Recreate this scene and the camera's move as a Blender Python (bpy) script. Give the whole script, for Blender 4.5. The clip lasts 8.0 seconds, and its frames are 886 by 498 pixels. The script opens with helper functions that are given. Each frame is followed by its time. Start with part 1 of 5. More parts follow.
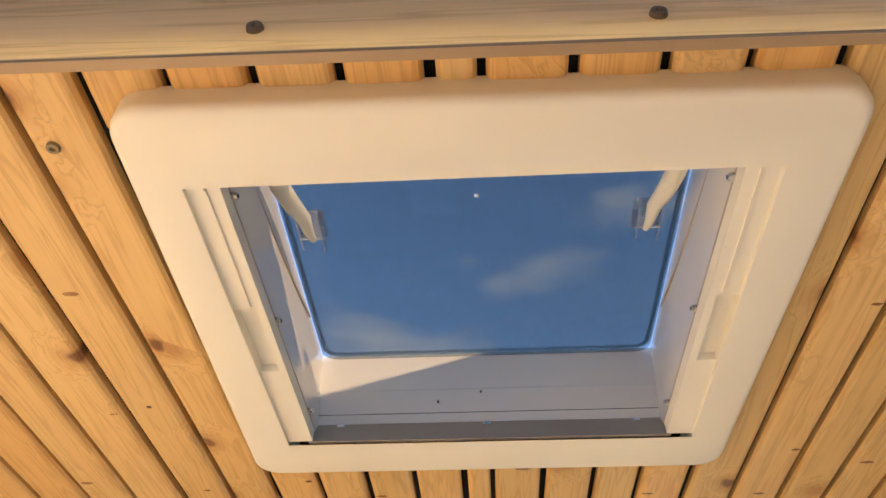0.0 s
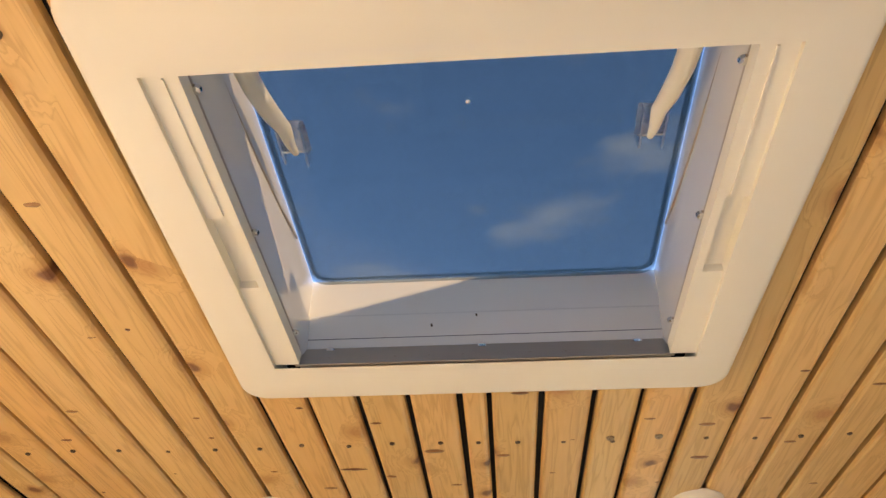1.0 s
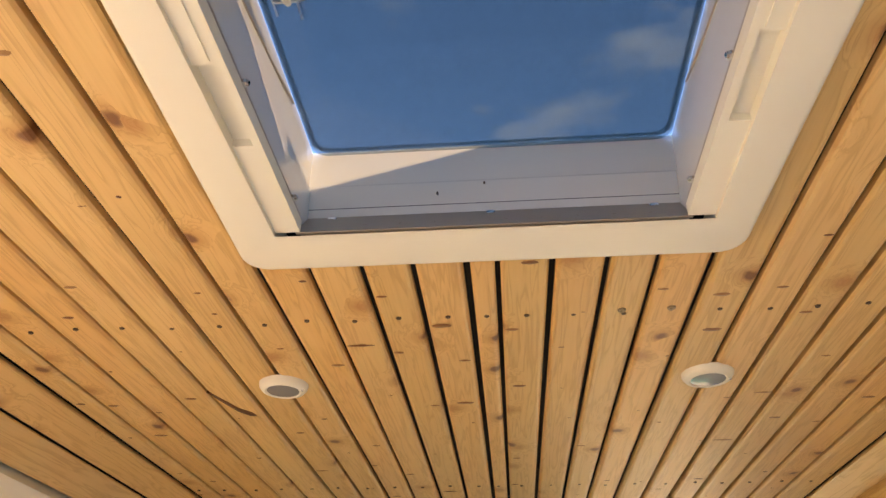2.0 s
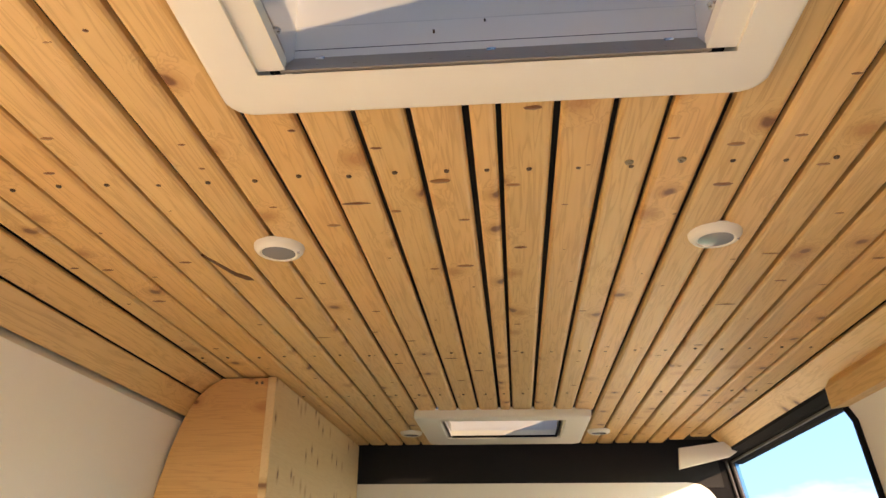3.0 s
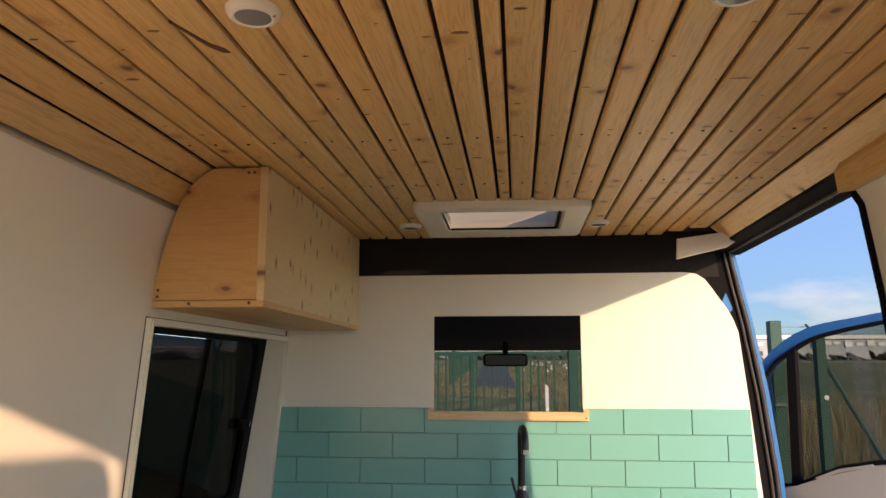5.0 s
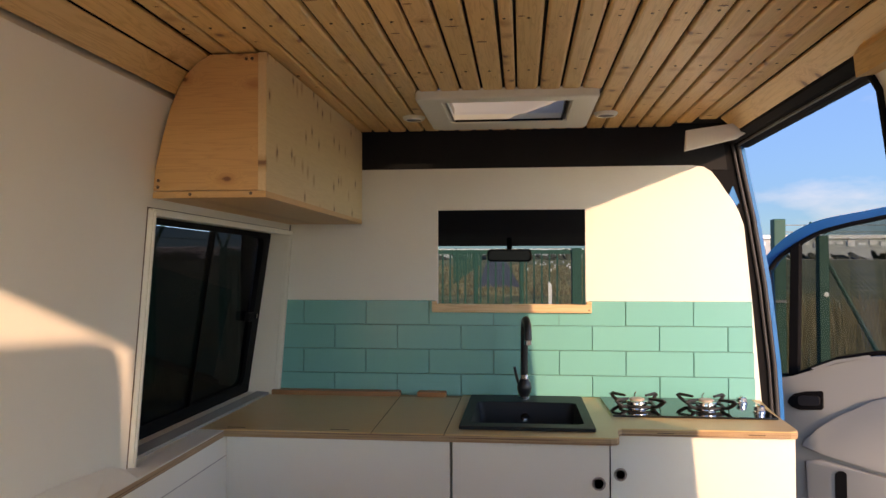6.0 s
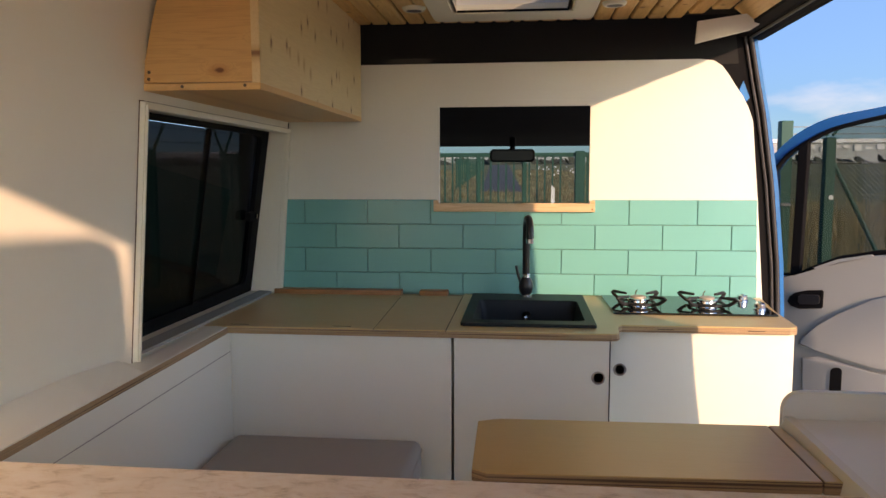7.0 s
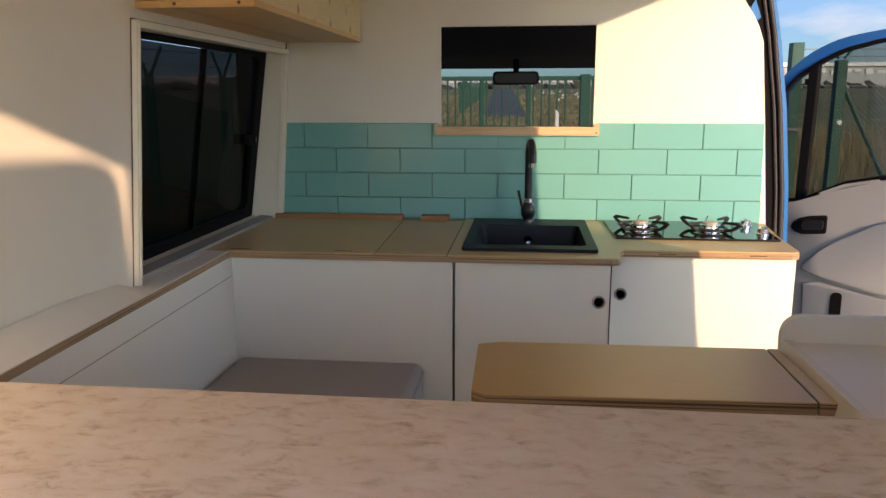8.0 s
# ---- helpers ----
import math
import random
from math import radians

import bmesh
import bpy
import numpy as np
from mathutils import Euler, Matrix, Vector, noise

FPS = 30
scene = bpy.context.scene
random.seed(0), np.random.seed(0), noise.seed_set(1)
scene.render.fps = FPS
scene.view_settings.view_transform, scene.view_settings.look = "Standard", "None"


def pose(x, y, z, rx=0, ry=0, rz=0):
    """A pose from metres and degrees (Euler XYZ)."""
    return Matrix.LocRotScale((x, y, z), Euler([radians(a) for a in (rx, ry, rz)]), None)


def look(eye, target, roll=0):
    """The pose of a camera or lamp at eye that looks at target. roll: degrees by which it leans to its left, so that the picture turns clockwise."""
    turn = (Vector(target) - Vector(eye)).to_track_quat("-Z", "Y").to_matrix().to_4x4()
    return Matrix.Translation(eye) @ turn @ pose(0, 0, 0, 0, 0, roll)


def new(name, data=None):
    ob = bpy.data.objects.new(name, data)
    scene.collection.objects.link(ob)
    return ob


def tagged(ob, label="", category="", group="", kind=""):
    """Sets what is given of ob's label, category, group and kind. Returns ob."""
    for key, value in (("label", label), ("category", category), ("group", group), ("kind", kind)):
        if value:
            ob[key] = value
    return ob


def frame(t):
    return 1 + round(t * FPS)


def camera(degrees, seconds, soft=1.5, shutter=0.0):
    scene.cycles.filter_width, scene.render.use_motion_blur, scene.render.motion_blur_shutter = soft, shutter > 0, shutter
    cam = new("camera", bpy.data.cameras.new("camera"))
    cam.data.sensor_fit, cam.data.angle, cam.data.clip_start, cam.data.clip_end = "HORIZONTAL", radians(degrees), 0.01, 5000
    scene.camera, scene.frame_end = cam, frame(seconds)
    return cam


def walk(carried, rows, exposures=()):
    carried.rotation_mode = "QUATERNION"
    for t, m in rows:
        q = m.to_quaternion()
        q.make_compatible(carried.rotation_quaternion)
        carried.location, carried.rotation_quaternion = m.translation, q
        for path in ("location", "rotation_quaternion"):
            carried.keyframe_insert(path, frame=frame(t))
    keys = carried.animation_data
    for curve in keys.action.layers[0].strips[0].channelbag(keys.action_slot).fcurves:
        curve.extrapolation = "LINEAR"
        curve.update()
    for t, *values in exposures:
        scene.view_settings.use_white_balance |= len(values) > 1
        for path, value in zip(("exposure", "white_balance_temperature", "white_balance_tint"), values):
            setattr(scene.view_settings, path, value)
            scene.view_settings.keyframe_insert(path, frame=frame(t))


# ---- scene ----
# camera and walk
cam = camera(60.8, 8.0)
PATH = [
    (0, (0.042, 0.164, 1.354), (-0.06, 1.61, 2.733), 0.8),
    (0.5, (0.047, 0.193, 1.357), (-0.07, 1.671, 2.698), 0.9),
    (1, (0.054, 0.216, 1.358), (-0.074, 1.75, 2.635), 0.8),
    (2.5, (0.048, 0.29, 1.345), (-0.117, 2.05, 2.282), 0.4),
    (3, (0.051, 0.314, 1.339), (-0.122, 2.138, 2.141), 0.4),
    (3.5, (0.052, 0.328, 1.336), (-0.124, 2.202, 2.011), 0.2),
    (4, (0.053, 0.343, 1.332), (-0.128, 2.253, 1.894), 0.2),
    (5.5, (0.059, 0.394, 1.309), (-0.141, 2.376, 1.49), 0.0),
    (6, (0.057, 0.401, 1.299), (-0.15, 2.389, 1.351), 0.0),
    (6.5, (0.055, 0.419, 1.288), (-0.154, 2.407, 1.221), -0.0),
    (7, (0.057, 0.426, 1.279), (-0.156, 2.405, 1.081), -0.1),
    (7.5, (0.058, 0.435, 1.276), (-0.157, 2.399, 0.97), -0.1),
    (8, (0.06, 0.438, 1.273), (-0.158, 2.388, 0.882), -0.1),
]
EXPOSURES = [(0.0, 3.8, 12000, 12), (1.0, 3.8, 11800, 11), (2.5, 3.86, 11100, 12), (3.5, 3.76, 11500, 15), (4.2, 3.2, 11700, 18), (5.5, 2.88, 10800, 18), (6.5, 2.9, 10500, 17), (8.0, 2.92, 10500, 16)]
walk(cam, [(t, look(eye, target, roll)) for t, eye, target, roll in PATH], EXPOSURES)

# ---- world, sun ----
SUN_TO = Vector((0.62, -0.747, 0.242)).normalized()
world = bpy.data.worlds.new("world")
scene.world = world
world.use_nodes = True
wn, wl = world.node_tree.nodes, world.node_tree.links
wn.clear()
sky = wn.new("ShaderNodeTexSky")
sky.sky_type, sky.sun_disc = "NISHITA", False
sky.sun_elevation = math.asin(SUN_TO.z)
sky.sun_rotation = math.atan2(SUN_TO.x, SUN_TO.y)
sky.air_density, sky.dust_density, sky.ozone_density = 0.8, 0.6, 3.5
w_co = wn.new("ShaderNodeTexCoord")
w_map = wn.new("ShaderNodeMapping")
w_map.inputs["Scale"].default_value = (2.2, 2.2, 6.5)
w_map.inputs["Location"].default_value = (0.09, 0.27, 0.12)
w_noise = wn.new("ShaderNodeTexNoise")
w_noise.inputs["Scale"].default_value = 1.6
w_noise.inputs["Detail"].default_value = 7
w_noise.inputs["Roughness"].default_value = 0.55
w_ramp = wn.new("ShaderNodeValToRGB")
w_ramp.color_ramp.elements[0].position, w_ramp.color_ramp.elements[0].color = 0.56, (0, 0, 0, 1)
w_ramp.color_ramp.elements[1].position, w_ramp.color_ramp.elements[1].color = 0.8, (0.5, 0.5, 0.5, 1)
w_mix = wn.new("ShaderNodeMix")
w_mix.data_type = "RGBA"
w_mix.inputs[7].default_value = (2.3, 2.2, 2.45, 1)
w_bg = wn.new("ShaderNodeBackground")
w_bg.inputs["Strength"].default_value = 0.08
w_out = wn.new("ShaderNodeOutputWorld")
wl.new(w_co.outputs["Generated"], w_map.inputs["Vector"])
wl.new(w_map.outputs["Vector"], w_noise.inputs["Vector"])
wl.new(w_noise.outputs["Fac"], w_ramp.inputs["Fac"])
wl.new(w_ramp.outputs["Color"], w_mix.inputs[0])
w_tint = wn.new("ShaderNodeMix")
w_tint.data_type, w_tint.blend_type = "RGBA", "MULTIPLY"
w_tint.inputs[0].default_value = 1.0
w_tint.inputs[7].default_value = (0.52, 0.69, 0.97, 1)
wl.new(sky.outputs["Color"], w_tint.inputs[6])
w_low = wn.new("ShaderNodeValToRGB")
w_low.color_ramp.elements[0].position, w_low.color_ramp.elements[0].color = 0.15, (0.34, 0.385, 0.425, 1)
w_low.color_ramp.elements[1].position, w_low.color_ramp.elements[1].color = 0.65, (1, 1, 1, 1)
w_deep = wn.new("ShaderNodeMix")
w_deep.data_type, w_deep.blend_type = "RGBA", "MULTIPLY"
w_deep.inputs[0].default_value = 1.0
# the sky pales broadly upwards and towards the sun's side
w_side = wn.new("ShaderNodeVectorMath")
w_side.operation = "DOT_PRODUCT"
w_side.inputs[1].default_value = (SUN_TO.x * 0.35, SUN_TO.y * 0.35, 1.0)
w_shift = wn.new("ShaderNodeMath")
w_shift.operation = "ADD"
w_shift.inputs[1].default_value = 0.25
wl.new(w_co.outputs["Generated"], w_side.inputs[0])
wl.new(w_side.outputs["Value"], w_shift.inputs[0])
wl.new(w_shift.outputs[0], w_low.inputs["Fac"])
wl.new(w_tint.outputs[2], w_deep.inputs[6])
wl.new(w_low.outputs["Color"], w_deep.inputs[7])
wl.new(w_deep.outputs[2], w_mix.inputs[6])
wl.new(w_mix.outputs[2], w_bg.inputs["Color"])
wl.new(w_bg.outputs["Background"], w_out.inputs["Surface"])

sun = new("sun", bpy.data.lights.new("sun", "SUN"))
sun.data.energy, sun.data.angle, sun.data.color = 0.71, radians(0.7), (1.0, 0.775, 0.70)
sun.matrix_world = look(SUN_TO * 30, (0, 0, 0))


# ---- materials ----
class Nodes:
    """A node material with a Principled shader and short calls to add nodes."""

    def __init__(self, name, colour=(0.5, 0.5, 0.5), rough=0.5, metal=0.0):
        self.mat = bpy.data.materials.new(name)
        self.mat.use_nodes = True
        self.n, self.l = self.mat.node_tree.nodes, self.mat.node_tree.links
        self.bsdf = self.n["Principled BSDF"]
        self.out = self.n["Material Output"]
        self.bsdf.inputs["Base Color"].default_value = (*colour, 1)
        self.bsdf.inputs["Roughness"].default_value = rough
        self.bsdf.inputs["Metallic"].default_value = metal

    def add(self, kind, **values):
        node = self.n.new(kind)
        for key, value in values.items():
            node.inputs[key.replace("_", " ")].default_value = value
        return node

    def coords(self, scale=(1, 1, 1), seed=True):
        """Object coordinates, scaled, and shifted by the object's and the island's random numbers."""
        co = self.add("ShaderNodeTexCoord")
        last = co.outputs["Object"]
        if seed:
            info = self.add("ShaderNodeObjectInfo")
            geo = self.add("ShaderNodeNewGeometry")
            both = self.n.new("ShaderNodeMath")
            both.operation = "ADD"
            self.l.new(info.outputs["Random"], both.inputs[0])
            self.l.new(geo.outputs["Random Per Island"], both.inputs[1])
            shift = self.n.new("ShaderNodeVectorMath")
            shift.operation = "MULTIPLY_ADD"
            shift.inputs[1].default_value = (7.3, 11.9, 5.1)
            self.l.new(both.outputs[0], shift.inputs[0])
            self.l.new(last, shift.inputs[2])
            last = shift.outputs[0]
        m = self.add("ShaderNodeMapping", Scale=scale)
        self.l.new(last, m.inputs["Vector"])
        return m.outputs["Vector"]

    def noise(self, vec, scale, detail=4, rough=0.55, distortion=0.0):
        node = self.add("ShaderNodeTexNoise", Scale=scale, Detail=detail, Roughness=rough, Distortion=distortion)
        self.l.new(vec, node.inputs["Vector"])
        return node.outputs["Fac"]

    def ramp(self, fac, stops):
        node = self.n.new("ShaderNodeValToRGB")
        els = node.color_ramp.elements
        while len(els) < len(stops):
            els.new(0.5)
        for el, (p, c) in zip(els, stops):
            el.position, el.color = p, (*c, 1)
        self.l.new(fac, node.inputs["Fac"])
        return node.outputs["Color"]

    def mix(self, fac, a, b, blend="MIX"):
        node = self.n.new("ShaderNodeMix")
        node.data_type, node.blend_type = "RGBA", blend
        for value, slot in ((fac, 0), (a, 6), (b, 7)):
            if isinstance(value, (int, float)):
                node.inputs[slot].default_value = value
            elif isinstance(value, tuple):
                node.inputs[slot].default_value = (*value, 1)
            else:
                self.l.new(value, node.inputs[slot])
        return node.outputs[2]

    def math(self, op, a, b):
        node = self.n.new("ShaderNodeMath")
        node.operation = op
        for value, slot in ((a, 0), (b, 1)):
            if isinstance(value, (int, float)):
                node.inputs[slot].default_value = value
            else:
                self.l.new(value, node.inputs[slot])
        return node.outputs[0]

    def colour(self, socket):
        self.l.new(socket, self.bsdf.inputs["Base Color"])

    def rough(self, fac, low, high):
        node = self.n.new("ShaderNodeMapRange")
        node.inputs["To Min"].default_value, node.inputs["To Max"].default_value = low, high
        self.l.new(fac, node.inputs["Value"])
        self.l.new(node.outputs["Result"], self.bsdf.inputs["Roughness"])

    def bump(self, fac, strength, distance=0.001):
        node = self.add("ShaderNodeBump", Strength=strength, Distance=distance)
        self.l.new(fac, node.inputs["Height"])
        self.l.new(node.outputs["Normal"], self.bsdf.inputs["Normal"])


def pine(name, light, dark, along="y", across="x", knots=(8.0, 13.0), rough=0.42, share=0.55, figure=1.0):
    """Pine with long grain, growth bands that bend round knots, and a tint of its own for each board."""
    m = Nodes(name, light, rough)
    stretch = {"y": (1, 0.05, 1), "x": (0.05, 1, 1), "z": (1, 1, 0.05)}[along]
    split = m.n.new("ShaderNodeSeparateXYZ")
    m.l.new(m.coords(), split.inputs[0])
    flat = m.n.new("ShaderNodeCombineXYZ")
    m.l.new(m.math("MULTIPLY", split.outputs["xyz".index(across)], knots[0]), flat.inputs[0])
    m.l.new(m.math("MULTIPLY", split.outputs["xyz".index(along)], knots[1]), flat.inputs[1])
    jag = m.n.new("ShaderNodeVectorMath")
    jag.operation = "MULTIPLY_ADD"
    jag.inputs[1].default_value = (0.16, 0.16, 0.0)
    m.l.new(m.noise(flat.outputs[0], 3.0, 3), jag.inputs[0])
    m.l.new(flat.outputs[0], jag.inputs[2])
    vor = m.add("ShaderNodeTexVoronoi", Scale=1.0, Randomness=1.0)
    vor.voronoi_dimensions = "2D"
    m.l.new(jag.outputs[0], vor.inputs["Vector"])
    dist = vor.outputs["Distance"]
    pick = m.n.new("ShaderNodeSeparateColor")
    m.l.new(vor.outputs["Color"], pick.inputs[0])
    chosen = m.math("GREATER_THAN", pick.outputs[0], share)
    pull = m.math("MULTIPLY", m.ramp(dist, [(0.0, (1, 1, 1)), (0.42, (0, 0, 0))]), chosen)
    bend = m.n.new("ShaderNodeVectorMath")
    bend.operation = "MULTIPLY_ADD"
    bend.inputs[1].default_value = (0.020, 0.020, 0.020)
    m.l.new(pull, bend.inputs[0])
    m.l.new(m.coords(stretch), bend.inputs[2])
    vec = bend.outputs[0]
    bands = m.noise(vec, 95, 2.5, 0.5, 0.4)
    fine = m.noise(vec, 420, 3, 0.6)
    broad = m.noise(m.coords((3, 1.2, 3)), 2.2, 3)
    half = tuple(a * (1 - 0.5 * figure) + b * 0.5 * figure for a, b in zip(light, dark))
    soft = tuple(a * 0.93 + b * 0.07 for a, b in zip(light, dark))
    c = m.ramp(bands, [(0.30, soft), (0.38, light), (0.46, soft), (0.52, half), (0.56, light), (0.63, soft), (0.68, half), (0.72, light)])
    c = m.mix(m.math("MULTIPLY", fine, 0.18), c, dark)
    c = m.mix(m.math("MULTIPLY", broad, 0.25), c, tuple(v * s for v, s in zip(light, (0.82, 0.74, 0.6))))
    info, geo = m.add("ShaderNodeObjectInfo"), m.add("ShaderNodeNewGeometry")
    rnd = m.math("FRACT", m.math("ADD", m.math("MULTIPLY", geo.outputs["Random Per Island"], 3.7), info.outputs["Random"]), 0)
    tint = m.ramp(rnd, [(0.0, (0.88, 0.80, 0.70)), (0.25, (1, 1, 1)), (0.5, (1.0, 0.88, 0.75)), (0.75, (1.0, 0.97, 0.95)), (1.0, (0.90, 0.89, 0.84))])
    c = m.mix(1.0, c, tint, "MULTIPLY")
    halo = m.math("MULTIPLY", m.ramp(dist, [(0.05, (1, 1, 1)), (0.24, (0, 0, 0))]), chosen)
    c = m.mix(m.math("MULTIPLY", halo, 0.62), c, tuple(v * k for v, k in zip(dark, (1.0, 0.85, 0.7))))
    deep = m.math("GREATER_THAN", pick.outputs[1], 0.45)
    core = m.math("MULTIPLY", m.math("MULTIPLY", m.ramp(dist, [(0.05, (1, 1, 1)), (0.10, (0, 0, 0))]), chosen), deep)
    c = m.mix(m.math("MULTIPLY", core, 0.85), c, (0.14, 0.042, 0.013))
    m.colour(c)
    m.rough(fine, rough - 0.1, rough + 0.12)
    m.bump(bands, 0.25, 0.0006)
    return m.mat


def painted(name, colour, rough=0.5, grain=60.0, amount=0.06, relief=0.12, dirt=0.12):
    """Paint or plastic with faint cloudy dirt, fine grain and a little relief."""
    m = Nodes(name, colour, rough)
    vec = m.coords()
    cloud, fine = m.noise(vec, 3.5, 5, 0.6), m.noise(vec, grain, 4)
    c = m.mix(m.math("MULTIPLY", cloud, dirt * 2), colour, tuple(v * 0.82 for v in colour))
    c = m.mix(m.math("MULTIPLY", fine, amount * 2), c, tuple(v * 0.8 for v in colour))
    m.colour(c)
    m.rough(cloud, rough - 0.06, rough + 0.1)
    m.bump(fine, relief, 0.0006)
    return m.mat


def plywood_edge():
    """The layers of a plywood edge, stacked in height."""
    m = Nodes("plywood_edge", (0.4, 0.26, 0.14), 0.6)
    vec = m.coords((1.5, 1.5, 420), seed=False)
    lay = m.noise(vec, 1.0, 1, 0.4)
    c = m.ramp(lay, [(0.36, (0.42, 0.27, 0.14)), (0.47, (0.30, 0.18, 0.09)), (0.53, (0.50, 0.33, 0.18)), (0.66, (0.13, 0.07, 0.035))])
    m.colour(c)
    m.bump(lay, 0.3)
    return m.mat


def glass_mat(name, tint, gloss=0.06, edge=0.75):
    """A thin pane: light passes straight through, tinted, with a mirror gloss at grazing angles."""
    m = Nodes(name)
    clear = m.n.new("ShaderNodeBsdfTransparent")
    clear.inputs["Color"].default_value = (*tint, 1)
    shine = m.n.new("ShaderNodeBsdfGlossy")
    shine.inputs["Roughness"].default_value = 0.02
    face = m.n.new("ShaderNodeLayerWeight")
    face.inputs["Blend"].default_value = 0.5
    steep = m.math("POWER", face.outputs["Facing"], 4.0)
    fres = m.n.new("ShaderNodeMapRange")
    fres.inputs["To Min"].default_value, fres.inputs["To Max"].default_value = gloss * 0.5, edge
    m.l.new(steep, fres.inputs["Value"])
    mix = m.n.new("ShaderNodeMixShader")
    m.l.new(fres.outputs[0], mix.inputs[0])
    m.l.new(clear.outputs[0], mix.inputs[1])
    m.l.new(shine.outputs[0], mix.inputs[2])
    m.l.new(mix.outputs[0], m.out.inputs["Surface"])
    return m.mat


PINE = pine("pine_boards", (0.83, 0.56, 0.25), (0.40, 0.165, 0.045), knots=(11.0, 10.0), share=0.6, figure=0.78)
PINE_PANEL = pine("pine_panel", (0.82, 0.52, 0.24), (0.42, 0.19, 0.06), "x", "z", (16.0, 9.0), 0.42, 0.5, 0.55)
PINE_FRONT = pine("pine_front", (0.82, 0.64, 0.36), (0.42, 0.23, 0.08), "y", "z", (11.0, 19.0), 0.42, 0.45, 0.3)
PINE_LONG = pine("pine_rail", (0.84, 0.57, 0.27), (0.46, 0.23, 0.075), "x", "z", (3.0, 3.0))
PINE_SILL = pine("pine_sill", (0.74, 0.53, 0.31), (0.45, 0.25, 0.10), "x", "z", (3.0, 3.0), 0.42, 0.9)
BIRCH = pine("birch_plywood", (0.66, 0.49, 0.24), (0.48, 0.33, 0.15), "x", "y", (1.2, 1.5), 0.36, 1.1, 0.3)
PLY_EDGE = plywood_edge()
WALL = painted("cream_wall_lining", (0.81, 0.775, 0.665), 0.6, 90, 0.05, 0.25, 0.14)
PANEL_WHITE = painted("white_laminate", (0.87, 0.85, 0.73), 0.32, 40, 0.02, 0.04, 0.06)
FRAME_WHITE = painted("cream_plastic", (0.82, 0.785, 0.65), 0.42, 120, 0.03, 0.1, 0.07)
SHAFT_WHITE = painted("glossy_white_plastic", (0.82, 0.79, 0.73), 0.16, 30, 0.02, 0.03, 0.1)
GREY_TRIM = painted("grey_vinyl_trim", (0.34, 0.34, 0.31), 0.55, 220, 0.08, 0.3, 0.12)
SCREEN_GREY = painted("screen_strip_grey", (0.40, 0.345, 0.275), 0.5, 80, 0.06, 0.1, 0.2)
BLACK_LINING = painted("black_headliner", (0.007, 0.007, 0.0075), 0.85, 200, 0.2, 0.4, 0.2)
BLACK_GAP = painted("black_backing", (0.008, 0.007, 0.006), 0.9, 60, 0.1, 0.1, 0.1)
RUBBER = painted("black_rubber", (0.0045, 0.0045, 0.005), 0.8, 150, 0.1, 0.15, 0.15)
RUBBER.node_tree.nodes["Principled BSDF"].inputs["Specular IOR Level"].default_value = 0.15
SEAL_GREY = painted("dark_grey_seal", (0.035, 0.035, 0.037), 0.6, 150, 0.1, 0.15, 0.15)
BLACK_TAP = painted("satin_black_metal", (0.014, 0.014, 0.016), 0.3, 200, 0.05, 0.05, 0.1)
SINK_BLACK = painted("black_composite", (0.010, 0.013, 0.015), 0.5, 500, 0.25, 0.25, 0.1)
SINK_BLACK.node_tree.nodes["Principled BSDF"].inputs["Specular IOR Level"].default_value = 0.25
IRON = painted("black_cast_iron", (0.012, 0.012, 0.012), 0.55, 300, 0.2, 0.4, 0.1)
BLUE_PAINT = painted("blue_car_paint", (0.006, 0.15, 0.40), 0.22, 20, 0.03, 0.02, 0.08)
GREEN_PAINT = painted("green_fence_paint", (0.003, 0.070, 0.048), 0.6, 40, 0.08, 0.1, 0.2)
UPHOLSTERY = painted("taupe_seat_fabric", (0.43, 0.375, 0.32), 0.9, 700, 0.15, 0.6, 0.12)
LAMP_LENS = painted("frosted_lamp_lens", (0.24, 0.24, 0.235), 0.12, 300, 0.06, 0.1, 0.05)
CHROME = Nodes("chrome", (0.72, 0.72, 0.72), 0.12, 1.0).mat
BRASS = painted("zinc_brass_screw", (0.26, 0.19, 0.10), 0.35, 400, 0.2, 0.2, 0.2)
SCREW_DARK = painted("dark_screw_hole", (0.10, 0.06, 0.03), 0.6, 300, 0.2, 0.1, 0.2)
HOB_GLASS = Nodes("black_hob_glass", (0.008, 0.012, 0.012), 0.05).mat
MIRROR_GLASS = Nodes("dark_mirror", (0.006, 0.007, 0.008), 0.15, 0.0).mat
MIRROR_GLASS.node_tree.nodes["Principled BSDF"].inputs["Specular IOR Level"].default_value = 0.12
DOME = glass_mat("clear_acrylic", (0.635, 0.67, 0.665), 0.02)
TINTED = glass_mat("tinted_window_glass", (0.135, 0.14, 0.15), 0.02, 0.15)
CLEAR = glass_mat("clear_window_glass", (0.66, 0.70, 0.69), 0.05)
DOOR_GLASS = glass_mat("green_tinted_door_glass", (0.50, 0.54, 0.53), 0.04)
BRACKET = glass_mat("clear_bracket_plastic", (0.86, 0.92, 0.97), 0.7)
WHITE_POST = painted("white_post_paint", (0.75, 0.75, 0.72), 0.5)
FAR_WHITE = painted("far_pale_cladding", (0.72, 0.74, 0.74), 0.6, 0.2)
FAR_GREY = painted("far_glass_cladding", (0.36, 0.40, 0.41), 0.5, 0.5, 0.2, 0.0, 0.3)
FAR_DARK = painted("far_tree_belt", (0.05, 0.06, 0.045), 0.9, 0.3, 0.3, 0.0, 0.4)
